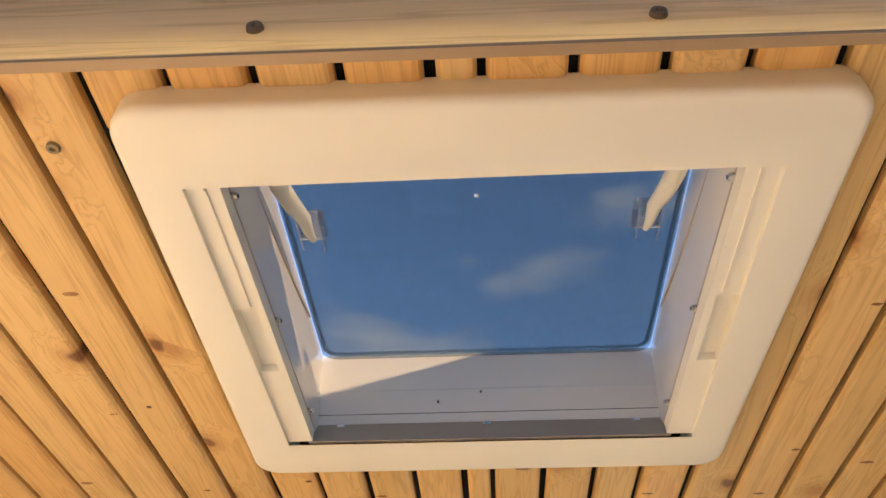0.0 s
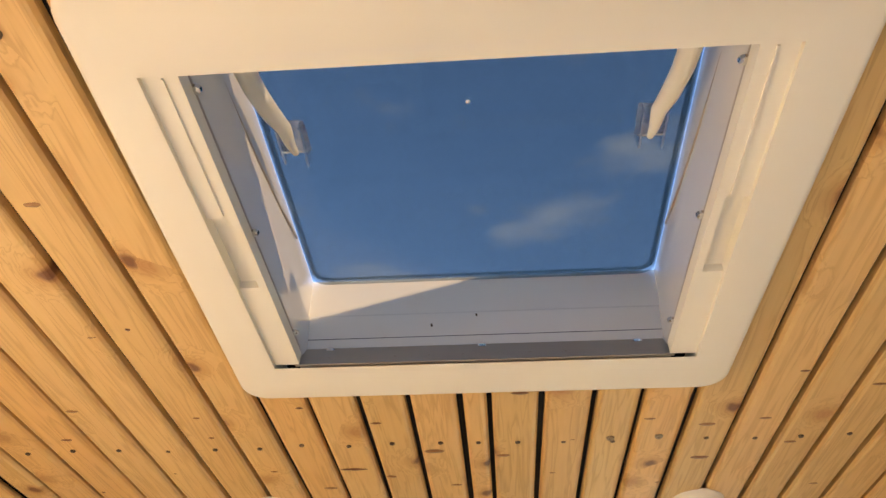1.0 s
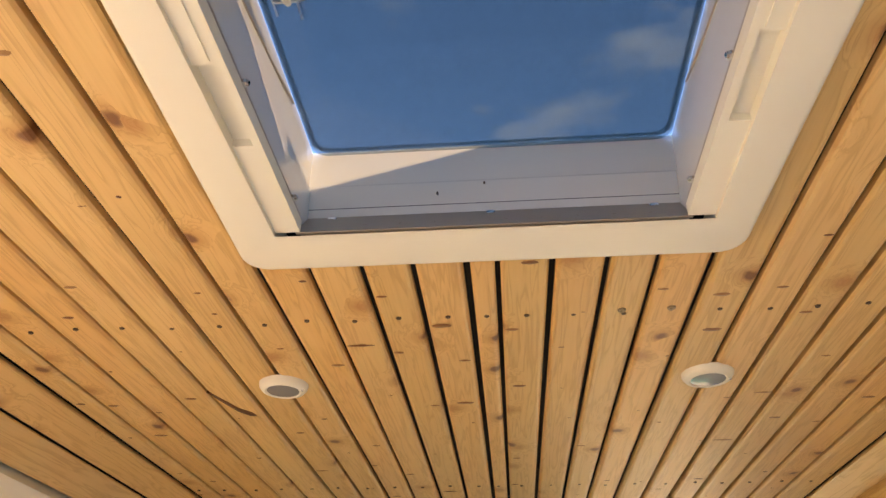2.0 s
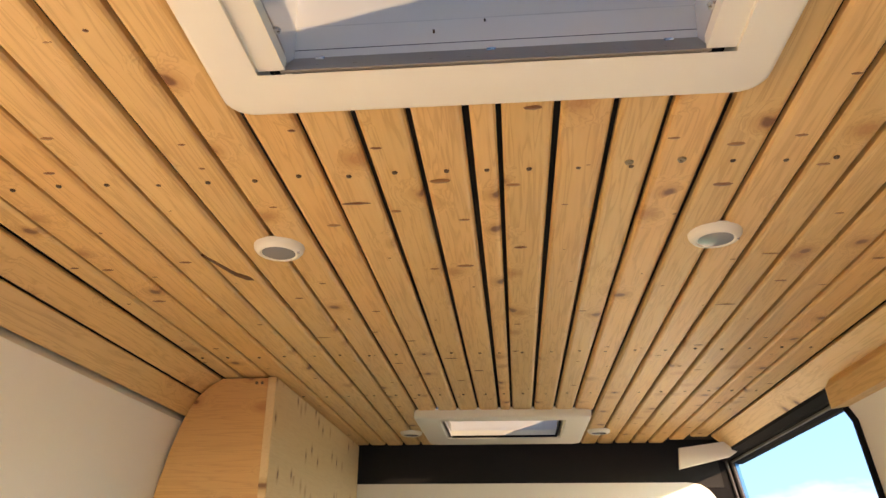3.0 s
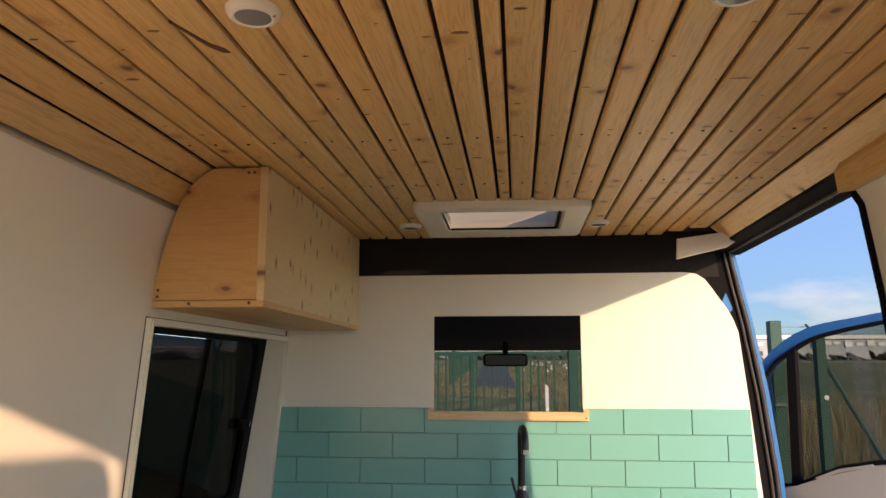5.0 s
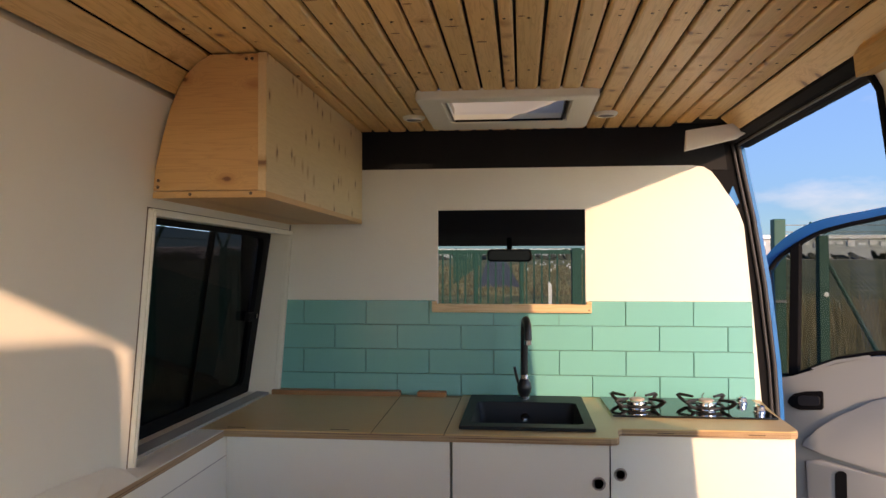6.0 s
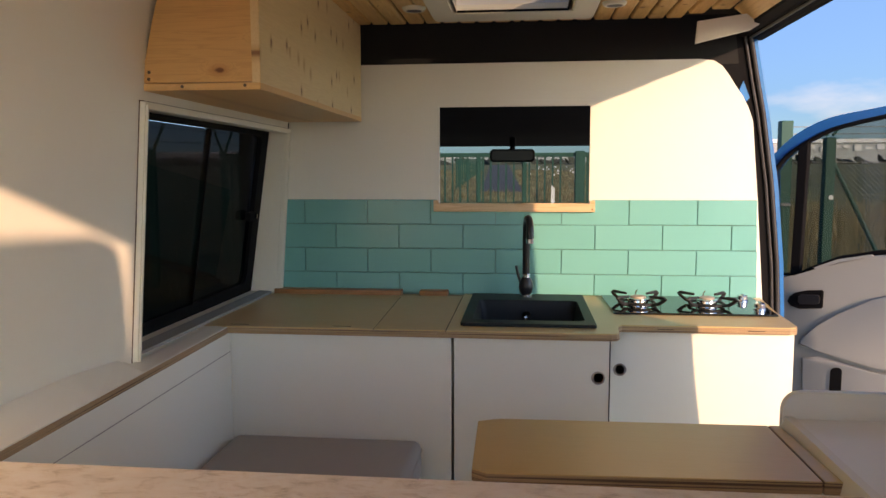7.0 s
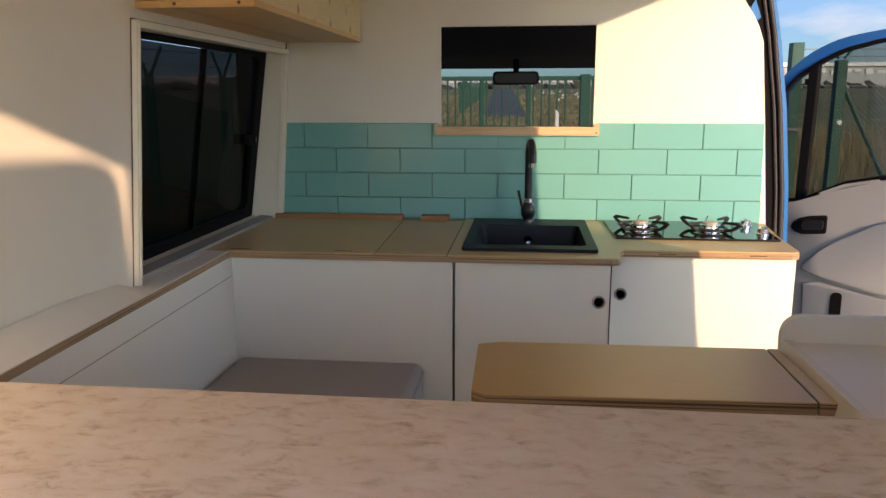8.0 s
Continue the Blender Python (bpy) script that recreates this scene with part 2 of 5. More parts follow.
TARMAC = painted("worn_tarmac", (0.10, 0.094, 0.083), 0.85, 30, 0.3, 0.4, 0.3)
GRAVEL = painted("pale_gravel", (0.42, 0.39, 0.34), 0.9, 14, 0.6, 1.0, 0.6)
WIRE = painted("galvanised_wire", (0.14, 0.145, 0.14), 0.5, 50)


def tile_mat():
    """Glazed mint tile, each one a little different, with a soft ripple."""
    m = Nodes("mint_glazed_tile", (0.25, 0.60, 0.47), 0.16)
    vec = m.coords()
    cloud = m.noise(vec, 7, 3)
    info = m.add("ShaderNodeObjectInfo")
    tone = m.ramp(info.outputs["Random"], [(0, (0.135, 0.425, 0.375)), (0.5, (0.15, 0.445, 0.395)), (1, (0.16, 0.46, 0.41))])
    m.colour(m.mix(m.math("MULTIPLY", cloud, 0.25), tone, (0.13, 0.41, 0.355)))
    m.rough(cloud, 0.12, 0.26)
    m.bump(cloud, 0.12, 0.004)
    return m.mat


def suede_mat():
    """Mottled beige suede: pale cloudy ground with darker rubbed flecks."""
    m = Nodes("mottled_suede", (0.5, 0.4, 0.32), 0.85)
    vec = m.coords(seed=False)
    big, mid, fine = m.noise(vec, 9, 5, 0.65), m.noise(m.coords((0.8, 1.5, 1), False), 34, 8, 0.68, 0.5), m.noise(vec, 700, 3)
    c = m.ramp(mid, [(0.30, (0.50, 0.42, 0.32)), (0.42, (0.78, 0.69, 0.57)), (0.49, (0.90, 0.82, 0.71)), (0.60, (0.94, 0.89, 0.80))])
    c = m.mix(m.ramp(big, [(0.42, (0, 0, 0)), (0.62, (0.7, 0.7, 0.7))]), c, (0.87, 0.79, 0.68))
    c = m.mix(m.math("MULTIPLY", fine, 0.16), c, (0.52, 0.45, 0.34))
    m.colour(c)
    m.bump(fine, 0.5, 0.001)
    return m.mat


def field_mat():
    """Dry winter grassland: straw with brown and green patches."""
    m = Nodes("dry_grassland", (0.3, 0.25, 0.12), 0.95)
    vec = m.coords(seed=False)
    big, mid, fine = m.noise(vec, 0.12, 5), m.noise(m.coords((1, 0.3, 1), False), 0.9, 6, 0.7), m.noise(vec, 14, 5, 0.7)
    c = m.ramp(mid, [(0.36, (0.05, 0.055, 0.016)), (0.48, (0.17, 0.165, 0.05)), (0.62, (0.42, 0.36, 0.14))])
    c = m.mix(m.ramp(big, [(0.45, (0, 0, 0)), (0.65, (0.7, 0.7, 0.7))]), c, (0.14, 0.17, 0.05))
    c = m.mix(m.math("MULTIPLY", fine, 0.4), c, (0.13, 0.10, 0.04))
    m.colour(c)
    m.bump(fine, 0.8, 0.05)
    return m.mat


TILE, SUEDE, FIELD = tile_mat(), suede_mat(), field_mat()
STRAW = Nodes("straw_blades", (0.34, 0.26, 0.13), 0.9)
STRAW.colour(STRAW.ramp(STRAW.add("ShaderNodeNewGeometry").outputs["Random Per Island"], [(0, (0.06, 0.055, 0.026)), (0.6, (0.15, 0.125, 0.065)), (1, (0.32, 0.27, 0.16))]))
STRAW = STRAW.mat
BATTEN = pine("reddish_batten", (0.44, 0.21, 0.09), (0.25, 0.10, 0.035), "x", "z", (3.0, 3.0))
GROUT = painted("dark_grout", (0.13, 0.31, 0.265), 0.8)


# ---- mesh helpers ----
def part(name, bm, material, parent=None, label="", smooth=False):
    mesh = bpy.data.meshes.new(name)
    bmesh.ops.recalc_face_normals(bm, faces=bm.faces)
    bm.to_mesh(mesh)
    bm.free()
    if smooth:
        mesh.shade_smooth()
        mesh.set_sharp_from_angle(angle=radians(38))
    mesh.materials.append(material)
    ob = new(name, mesh)
    if parent is not None:
        ob.parent = parent
        ob.matrix_parent_inverse = parent.matrix_world.inverted()
    return tagged(ob, label)


def thing(name, label, category, at=(0, 0, 0), group="", kind=""):
    ob = new(name)
    ob.empty_display_size = 0.05
    ob.matrix_world = Matrix.Translation(at)
    return tagged(ob, label, category, group, kind)


def box(x0, x1, y0, y1, z0, z1, bevel=0.0, segments=1, bm=None):
    bm = bm or bmesh.new()
    made = bmesh.ops.create_cube(bm, size=1.0, matrix=Matrix.LocRotScale(((x0 + x1) / 2, (y0 + y1) / 2, (z0 + z1) / 2), None, (abs(x1 - x0), abs(y1 - y0), abs(z1 - z0))))
    if bevel:
        edges = list({e for v in made["verts"] for e in v.link_edges})
        bmesh.ops.bevel(bm, geom=edges, offset=bevel, segments=segments, affect="EDGES", profile=0.5)
    return bm


def prism(loops, w0, w1, f, bm=None, bevel=0.0):
    """Fills flat outlines (the first outer, the rest holes) and gives them depth from w0 to w1; f turns (u, v, w) into a place."""
    bm = bm or bmesh.new()
    loops = [[Vector((u, v, 0)) for u, v in loop] for loop in loops]
    flat = [p for loop in loops for p in loop]
    low = [bm.verts.new(f(p.x, p.y, w0)) for p in flat]
    high = [bm.verts.new(f(p.x, p.y, w1)) for p in flat]
    if len(loops) == 1:
        bm.faces.new(low)
        bm.faces.new(high)
    else:
        from mathutils.geometry import tessellate_polygon
        for a, b, c in tessellate_polygon(loops):
            bm.faces.new((low[a], low[b], low[c]))
            bm.faces.new((high[a], high[b], high[c]))
    start = 0
    rims = []
    for loop in loops:
        n = len(loop)
        for i in range(n):
            a, b = start + i, start + (i + 1) % n
            bm.faces.new((low[a], low[b], high[b], high[a]))
            rims += [(low[a], low[b]), (high[a], high[b])]
        start += n
    if bevel:
        edges = [bm.edges.get(pair) for pair in rims]
        bmesh.ops.bevel(bm, geom=[e for e in edges if e], offset=bevel, segments=2, affect="EDGES", profile=0.5)
    return bm


def round_rect(x0, x1, y0, y1, r, n=6):
    pts = []
    for cx, cy, a0 in ((x1 - r, y1 - r, 0), (x0 + r, y1 - r, 90), (x0 + r, y0 + r, 180), (x1 - r, y0 + r, 270)):
        for k in range(n + 1):
            a = radians(a0 + 90 * k / n)
            pts.append((cx + r * math.cos(a), cy + r * math.sin(a)))
    return pts


def rect(x0, x1, y0, y1):
    return [(x0, y0), (x1, y0), (x1, y1), (x0, y1)]


def XY(u, v, w):
    return (u, v, w)


def XZ(u, v, w):
    return (u, w, v)


def YZ(u, v, w):
    return (w, u, v)


def tube(points, radius, seg=10, bm=None, close=False):
    """A round bar along the points; radius: one number or one for each point."""
    bm = bm or bmesh.new()
    pts = [Vector(p) for p in points]
    radii = radius if isinstance(radius, (list, tuple)) else [radius] * len(pts)
    rings, side = [], None
    for i, p in enumerate(pts):
        a = pts[i - 1] if i else (pts[-1] if close else p)
        b = pts[i + 1] if i + 1 < len(pts) else (pts[0] if close else p)
        way = (b - a).normalized()
        if side is None:
            side = way.orthogonal().normalized()
        side = (side - way * side.dot(way)).normalized()
        up = way.cross(side)
        rings.append([bm.verts.new(p + radii[i] * (math.cos(2 * math.pi * k / seg) * side + math.sin(2 * math.pi * k / seg) * up)) for k in range(seg)])
    pairs = list(zip(rings, rings[1:])) + ([(rings[-1], rings[0])] if close else [])
    for r0, r1 in pairs:
        for k in range(seg):
            bm.faces.new((r0[k], r0[(k + 1) % seg], r1[(k + 1) % seg], r1[k]))
    if not close:
        bm.faces.new(rings[0])
        bm.faces.new(rings[-1])
    return bm


def lathe(profile, at=(0, 0, 0), seg=24, axis="z", bm=None):
    """Turns (radius, height) pairs about an axis."""
    bm = bm or bmesh.new()
    rings = []
    for r, h in profile:
        ring = []
        for k in range(seg):
            a = 2 * math.pi * k / seg
            p = Vector((r * math.cos(a), r * math.sin(a), h)) if axis == "z" else Vector((r * math.cos(a), h, r * math.sin(a)))
            ring.append(bm.verts.new(p + Vector(at)))
        rings.append(ring)
    for r0, r1 in zip(rings, rings[1:]):
        for k in range(seg):
            bm.faces.new((r0[k], r0[(k + 1) % seg], r1[(k + 1) % seg], r1[k]))
    bm.faces.new(rings[0])
    bm.faces.new(rings[-1])
    return bm


def structure(ob, label, category):
    return tagged(ob, label, category, kind="structure")


# ---- the van's shell ----
CEIL, BULK, TOP = 1.73, 2.75, 0.907
REAR = 0.30

# left wall: a leaning lower panel with the window's opening, then the curve up to the ceiling
L_UP = Vector((0.040, 0, 0.54)).normalized()
L_OUT = Vector((-L_UP.z, 0, L_UP.x))
L_FOOT = Vector((-0.718, 0, 0.90))


def LEFT(u, v, w):
    """u along the van, v up the leaning wall from the ledge, w outwards."""
    p = L_FOOT + L_UP * v + L_OUT * w
    return (p.x, u, p.z)


WIN = round_rect(1.832, 2.722, 0.002, 0.511, 0.006, 2)
wall_left = part("wall_left", prism([rect(REAR, BULK + 0.03, -0.04, 0.54), WIN], 0.0, 0.045, LEFT), WALL)
structure(wall_left, "cream lined side wall of the van above the ledge", "wall")
p540 = LEFT(0, 0.54, 0)
curve = [(p540[0], p540[2]), (-0.669, 1.55), (-0.656, 1.60), (-0.641, 1.638), (-0.655, 1.66), (-0.70, 1.60), (-0.72, 1.44)]
wall_left_upper = part("wall_left_upper", prism([curve], REAR, BULK + 0.03, XZ), WALL, smooth=True)
structure(wall_left_upper, "cream lined curve of the side wall under the ceiling", "wall")
wall_left_lower = part("wall_left_lower", prism([[(-0.75, 1.287), (-0.6505, 1.287), (-0.668, 2.2105), (-0.75, 2.2105)]], 0.0, 0.8885, XY), PANEL_WHITE)
structure(wall_left_lower, "white laminate panel below the ledge", "wall")


def ledge_cover():
    """The lining over the ledge: it slopes up to the wall and flattens towards the window."""
    bm = bmesh.new()
    rows = []
    for y, rise in ((1.287, 0.034), (1.60, 0.034), (1.76, 0.022), (1.812, 0.003), (2.1885, 0.003)):
        edge = -0.6500 - (y - 1.287) * 0.0194
        rows.append([bm.verts.new(p) for p in ((edge, y, 0.9030), (edge, y, 0.9050), (-0.712, y, 0.9040 + rise), (-0.722, y, 0.9030))])
    for a, b in zip(rows, rows[1:]):
        for k in range(4):
            bm.faces.new((a[k], a[(k + 1) % 4], b[(k + 1) % 4], b[k]))
    bm.faces.new(rows[0])
    bm.faces.new(rows[-1])
    return bm


panel_line = part("panel_seam", prism([[(-0.6510, 1.29), (-0.6500, 1.29), (-0.6672, 2.205), (-0.6682, 2.205)]], 0.8395, 0.8410, XY), UPHOLSTERY, wall_left_lower)
ledge = part("ledge", prism([[(-0.722, 1.287), (-0.6490, 1.287), (-0.6665, 2.1885), (-0.722, 2.1885)]], 0.8885, 0.9030, XY, bevel=0.001), PLY_EDGE)
part("ledge_cover", ledge_cover(), WALL, ledge, "cream lining turned over the ledge")
structure(ledge, "narrow plywood ledge along the side wall", "ledge")

# right wall behind the sliding door
right_profile = [(0.664, 1.686), (0.70, 1.62), (0.722, 1.45), (0.745, 1.20), (0.755, 0.0), (1.0, 0.0), (0.935, 0.55), (0.885, 0.92), (0.858, 1.2), (0.83, 1.5), (0.80, 1.74), (0.69, 1.74)]
wall_right = part("wall_right", prism([right_profile], REAR, 1.82, XZ), WALL, smooth=True)
structure(wall_right, "cream lined side wall behind the sliding door", "wall")
edge_line = [(0.664, 1.686), (0.70, 1.62), (0.722, 1.45), (0.745, 1.20), (0.755, 0.0)]
part("seal", tube([(x - 0.001, 1.823, z) for x, z in edge_line], 0.0085, 8), RUBBER, wall_right, "black rubber door seal", smooth=True)
floor_ob = part("floor", box(-0.75, 0.82, REAR, 4.4, -0.05, 0.0), GREY_TRIM)
structure(floor_ob, "grey vinyl van floor", "floor")

# outer roof over the boards, with the two roof-light openings
HOLE1, HOLE2 = (-0.150, 0.236, 0.455, 0.845), (-0.165, 0.210, 2.240, 2.570)
roof = part("roof", prism([rect(-0.80, 0.84, REAR, 2.83), rect(*HOLE1), rect(*HOLE2)], CEIL + 0.012, CEIL + 0.04, XY), BLACK_GAP)
structure(roof, "black backing and steel roof over the boards", "roof")
outer_left = part("wall_outer_left", prism([[(-0.80, 1.77), (-0.80, 1.70), (-0.79, 1.56), (-0.83, 1.44), (-0.83, 1.46)]], REAR, 2.83, XZ), BLUE_PAINT)
structure(outer_left, "blue painted outer skin over the window", "wall")


right_skin = [(x + 0.004, z) for x, z in ((1.0, 0.0), (0.935, 0.55), (0.885, 0.92), (0.858, 1.2), (0.83, 1.5), (0.80, 1.74))]
outer_right = part("wall_outer_right", prism([right_skin + [(x + 0.006, z) for x, z in reversed(right_skin)]], REAR, 1.82, XZ), BLUE_PAINT, smooth=True)
structure(outer_right, "blue painted outer skin behind the sliding door", "wall")
outer_low = part("wall_outer_side", prism([rect(REAR, 2.83, -1.0, 0.60), round_rect(1.80, 2.75, -0.03, 0.525, 0.03)], 0.108, 0.114, LEFT), BLUE_PAINT)
structure(outer_low, "blue painted outer skin round the side window", "wall")

# unseen lip, added to lower the top of the side wall's sun patch
shade_lip = part("rear_roof_edge", box(-0.80, 0.84, 0.20, 0.26, 1.659, 1.77, 0.004), BLUE_PAINT)
structure(shade_lip, "unseen blue lip added to trim the sun on the side wall", "roof edge")

# ceiling boards: one mesh, each board an island with rounded lips
def ceiling():
    bm = bmesh.new()
    lanes = [(0.0185, 0.0425)]
    gap = 0.0064
    seams_left = (0.0128, -0.038, -0.0895, -0.1425, -0.194, -0.2455, -0.300, -0.356, -0.4095, -0.4665, -0.523, -0.567)
    seams_right = (0.047, 0.099, 0.152, 0.2005, 0.253, 0.306, 0.3585, 0.4085, 0.460, 0.512, 0.564, 0.622)
    for a, b in zip(seams_left, seams_left[1:]):
        lanes.append((b + gap / 2, a - gap / 2 + (0.002 if a > 0 else 0)))
    for a, b in zip(seams_right, seams_right[1:]):
        lanes.append((a + gap / 2 - (0.002 if a < 0.05 else 0), b - gap / 2))
    for x0, x1 in lanes:
        cuts = [(0.345, 2.742)]
        for hx0, hx1, hy0, hy1 in (HOLE1, HOLE2):
            if x1 > hx0 - 0.01 and x0 < hx1 + 0.01:
                a, b = cuts.pop()
                cuts += [(a, hy0 - 0.014), (hy1 + 0.008, b)]
        wob = random.uniform(-0.0006, 0.0006)
        end = 2.742 if x1 < 0.52 else 2.735 - (x1 - 0.52) * 0.9 - random.uniform(0, 0.02)
        for y0, y1 in cuts:
            y1 = min(y1, end)
            z0 = CEIL + random.uniform(-0.0008, 0.0008)
            shape = [(x0 + wob, z0 + 0.004), (x0 + 0.0024 + wob, z0 + 0.0010), (x0 + 0.0055, z0), (x1 - 0.0055, z0), (x1 - 0.0024 + wob, z0 + 0.0010), (x1 + wob, z0 + 0.004), (x1 + wob, z0 + 0.011), (x0 + wob, z0 + 0.011)]
            prism([shape], y0, y1, XZ, bm)
    for (xa, za), (xb, zb), y1 in (((-0.567, 1.727), (-0.610, 1.697), 2.742), ((-0.6103, 1.6950), (-0.634, 1.648), 2.742), ((0.6215, 1.7285), (0.668, 1.690), 2.615)):
        n = Vector((zb - za, 0, xa - xb)).normalized() * 0.010
        if n.z < 0:
            n = -n
        t = Vector((xb - xa, 0, zb - za)).normalized() * 0.002
        shape = [(xa + n.x * 0.3, za + n.z * 0.3), (xa + t.x, za + t.z), (xb - t.x, zb - t.z), (xb + n.x * 0.3, zb + n.z * 0.3), (xb + n.x, zb + n.z), (xa + n.x, za + n.z)]
        prism([shape], 0.345, y1, XZ, bm)
    return bm, lanes


bm, LANES = ceiling()
structure(part("ceiling", bm, PINE), "varnished knotty pine boards with dark open joints", "ceiling")

screw_bm = bmesh.new()
for y in (1.003, 1.695, 2.04):
    for x0, x1 in LANES:
        cx = (x0 + x1) / 2 + random.uniform(-0.003, 0.003)
        if y > 2.1 and -0.2 < cx < 0.25:
            continue
        lathe([(0.0014, -0.0012), (0.0026, -0.0010), (0.0030, 0.0), (0.0030, 0.003)], (cx, y + random.uniform(-0.004, 0.004), CEIL), 10, bm=screw_bm)
screws = part("ceiling_screws", screw_bm, SCREW_DARK)
tagged(screws, "rows of small dark countersunk screws in the boards", "screws", kind="stuff")
bright_bm = bmesh.new()
for x, y in ((0.176, 0.997), (0.228, 0.995), (-0.228, 0.452), (0.297, 0.455)):
    lathe([(0.0012, -0.0006), (0.0020, -0.0022), (0.0040, -0.0022), (0.0046, -0.0006), (0.0046, 0.003)], (x, y, CEIL), 14, bm=bright_bm)
tagged(part("brass_screws", bright_bm, BRASS), "bright countersunk brass screws in the ceiling boards", "screws", kind="stuff")

# the plainest knots, as slightly raised lenses in the boards
knot_mat = Nodes("knot_wood", (0.2, 0.09, 0.03), 0.4)
knot_ring = knot_mat.noise(knot_mat.coords((1, 1, 1)), 500, 3)
knot_rnd = knot_mat.add("ShaderNodeNewGeometry").outputs["Random Per Island"]
knot_base = knot_mat.ramp(knot_rnd, [(0, (0.13, 0.045, 0.016)), (0.35, (0.32, 0.13, 0.04)), (1, (0.48, 0.24, 0.085))])
knot_mat.colour(knot_mat.mix(knot_mat.math("MULTIPLY", knot_ring, 0.6), knot_base, (0.16, 0.06, 0.02)))
KNOTS = [(-0.02, 1.022, 12), (-0.082, 1.09, 9), (0.116, 1.087, 10), (0.135, 0.999, 7), (0.138, 1.33, 7), (-0.008, 1.262, 12), (0.282, 1.053, 11), (0.163, 1.463, 9), (0.246, 1.122, 3), (-0.077, 0.95, 6), (-0.151, 0.912, 4), (-0.267, 0.928, 4), (0.333, 0.959, 7), (0.433, 1.135, 6), (0.391, 1.25, 14), (0.38, 1.448, 17), (-0.017, 1.825, 11), (0.421, 1.847, 11), (-0.281, 1.576, 14), (-0.489, 1.37, 11), (0.077, 0.892, 9), (-0.185, 1.551, 7), (-0.066, 1.728, 14), (-0.12, 1.067, 17)]
for x0, x1 in LANES[1:]:
    y = random.uniform(0.36, 0.60)
    while y < 2.68:
        in_light = x1 > -0.205 and x0 < 0.27 and (0.40 < y < 0.87 or 2.20 < y)
        if not in_light and min(math.hypot(x0 - kx, y - ky) for kx, ky, kw in KNOTS[:24]) > 0.05:
            KNOTS.append((random.uniform(x0 + 0.008, x1 - 0.008), y, random.choice((2.5, 3.5, 5, 7, 9))))
        y += random.uniform(0.13, 0.42)
bm = bmesh.new()
for x, y, w in KNOTS:
    w *= 0.001
    lane = min(LANES, key=lambda l: abs((l[0] + l[1]) / 2 - x))
    x = min(max(x, lane[0] + 0.006), lane[1] - 0.006)
    x0, x1 = max(x - w, lane[0] + 0.002), min(x + w, lane[1] - 0.002)
    h = max(0.0022, w * (0.42 if w < 0.0125 else 0.2))
    rim = []
    for k in range(18):
        a = 2 * math.pi * k / 18
        rim.append(bm.verts.new(((x0 + x1) / 2 + (x1 - x0) / 2 * math.cos(a) * random.uniform(0.88, 1.05), y + h * math.sin(a) * random.uniform(0.8, 1.1), CEIL - 0.0002)))
    tip = bm.verts.new(((x0 + x1) / 2, y, CEIL - 0.0012))
    for k in range(18):
        bm.faces.new((rim[k], rim[(k + 1) % 18], tip))
tagged(part("board_knots", bm, knot_mat.mat), "brown knots in the varnished ceiling boards", "knots", kind="stuff")
streak = [(-0.3540, 1.198), (-0.349, 1.199), (-0.329, 1.260), (-0.315, 1.277), (-0.312, 1.291), (-0.322, 1.290), (-0.334, 1.271)]
resin = painted("dark_resin", (0.11, 0.038, 0.014), 0.35, 300, 0.3, 0.3, 0.2)
tagged(part("resin_streak", prism([streak], CEIL - 0.0014, CEIL + 0.002, XY), resin), "dark resin streak in a ceiling board", "resin", kind="stuff")

# rear header board
HB = [(-0.66, 0.3268), (0.70, 0.3472), (0.70, 0.3520), (-0.66, 0.3316)]
header = part("header_board", prism([HB], 1.6395, CEIL + 0.02, XY), PINE_LONG)
structure(header, "knotty plywood header board over the rear opening", "header")
part("plywood_edge", prism([[(x, y + (0.0003 if k > 1 else -0.0003)) for k, (x, y) in enumerate(HB)]], 1.6365, 1.6395, XY), PLY_EDGE, header, "raw layered plywood edge")
for x in (-0.056, 0.123, -0.24, 0.31):
    part("screw", lathe([(0.0012, -0.0012), (0.0020, -0.0024), (0.0036, -0.0024), (0.0042, 0.0), (0.0042, 0.003)], (x, 0.3367 + 0.015 * x, 1.658), 14, "y"), SCREW_DARK, header)

# bulkhead
bulk_outline = [(-0.76, 0.0), (0.800, 0.0), (0.785, 0.60), (0.770, 0.876), (0.744, 1.194), (0.722, 1.430), (0.708, 1.470), (0.690, 1.505), (0.672, 1.530), (0.650, 1.565), (0.630, 1.592), (0.605, 1.608), (0.570, 1.613), (-0.76, 1.611)]
bulkhead = part("wall_bulkhead", prism([bulk_outline, rect(-0.204, 0.252, 1.187, 1.482)], BULK, BULK + 0.014, XZ), WALL)
structure(bulkhead, "cream bulkhead panel with a pass-through window", "wall")
tile_back = part("tile_backing", prism([[(-0.735, TOP - 0.02), (0.748, TOP - 0.02), (0.7415, 1.2), (0.262, 1.2), (0.262, 1.172), (-0.212, 1.172), (-0.212, 1.2), (-0.72, 1.2)]], BULK - 0.002, BULK, XZ), GROUT, bulkhead)
lining = part("wall_black_lining", prism([[(-0.76, 1.60), (0.68, 1.60), (0.66, 1.76), (-0.76, 1.76)]], BULK + 0.016, BULK + 0.05, XZ), BLACK_LINING)
structure(lining, "black fabric lining above the bulkhead", "wall")

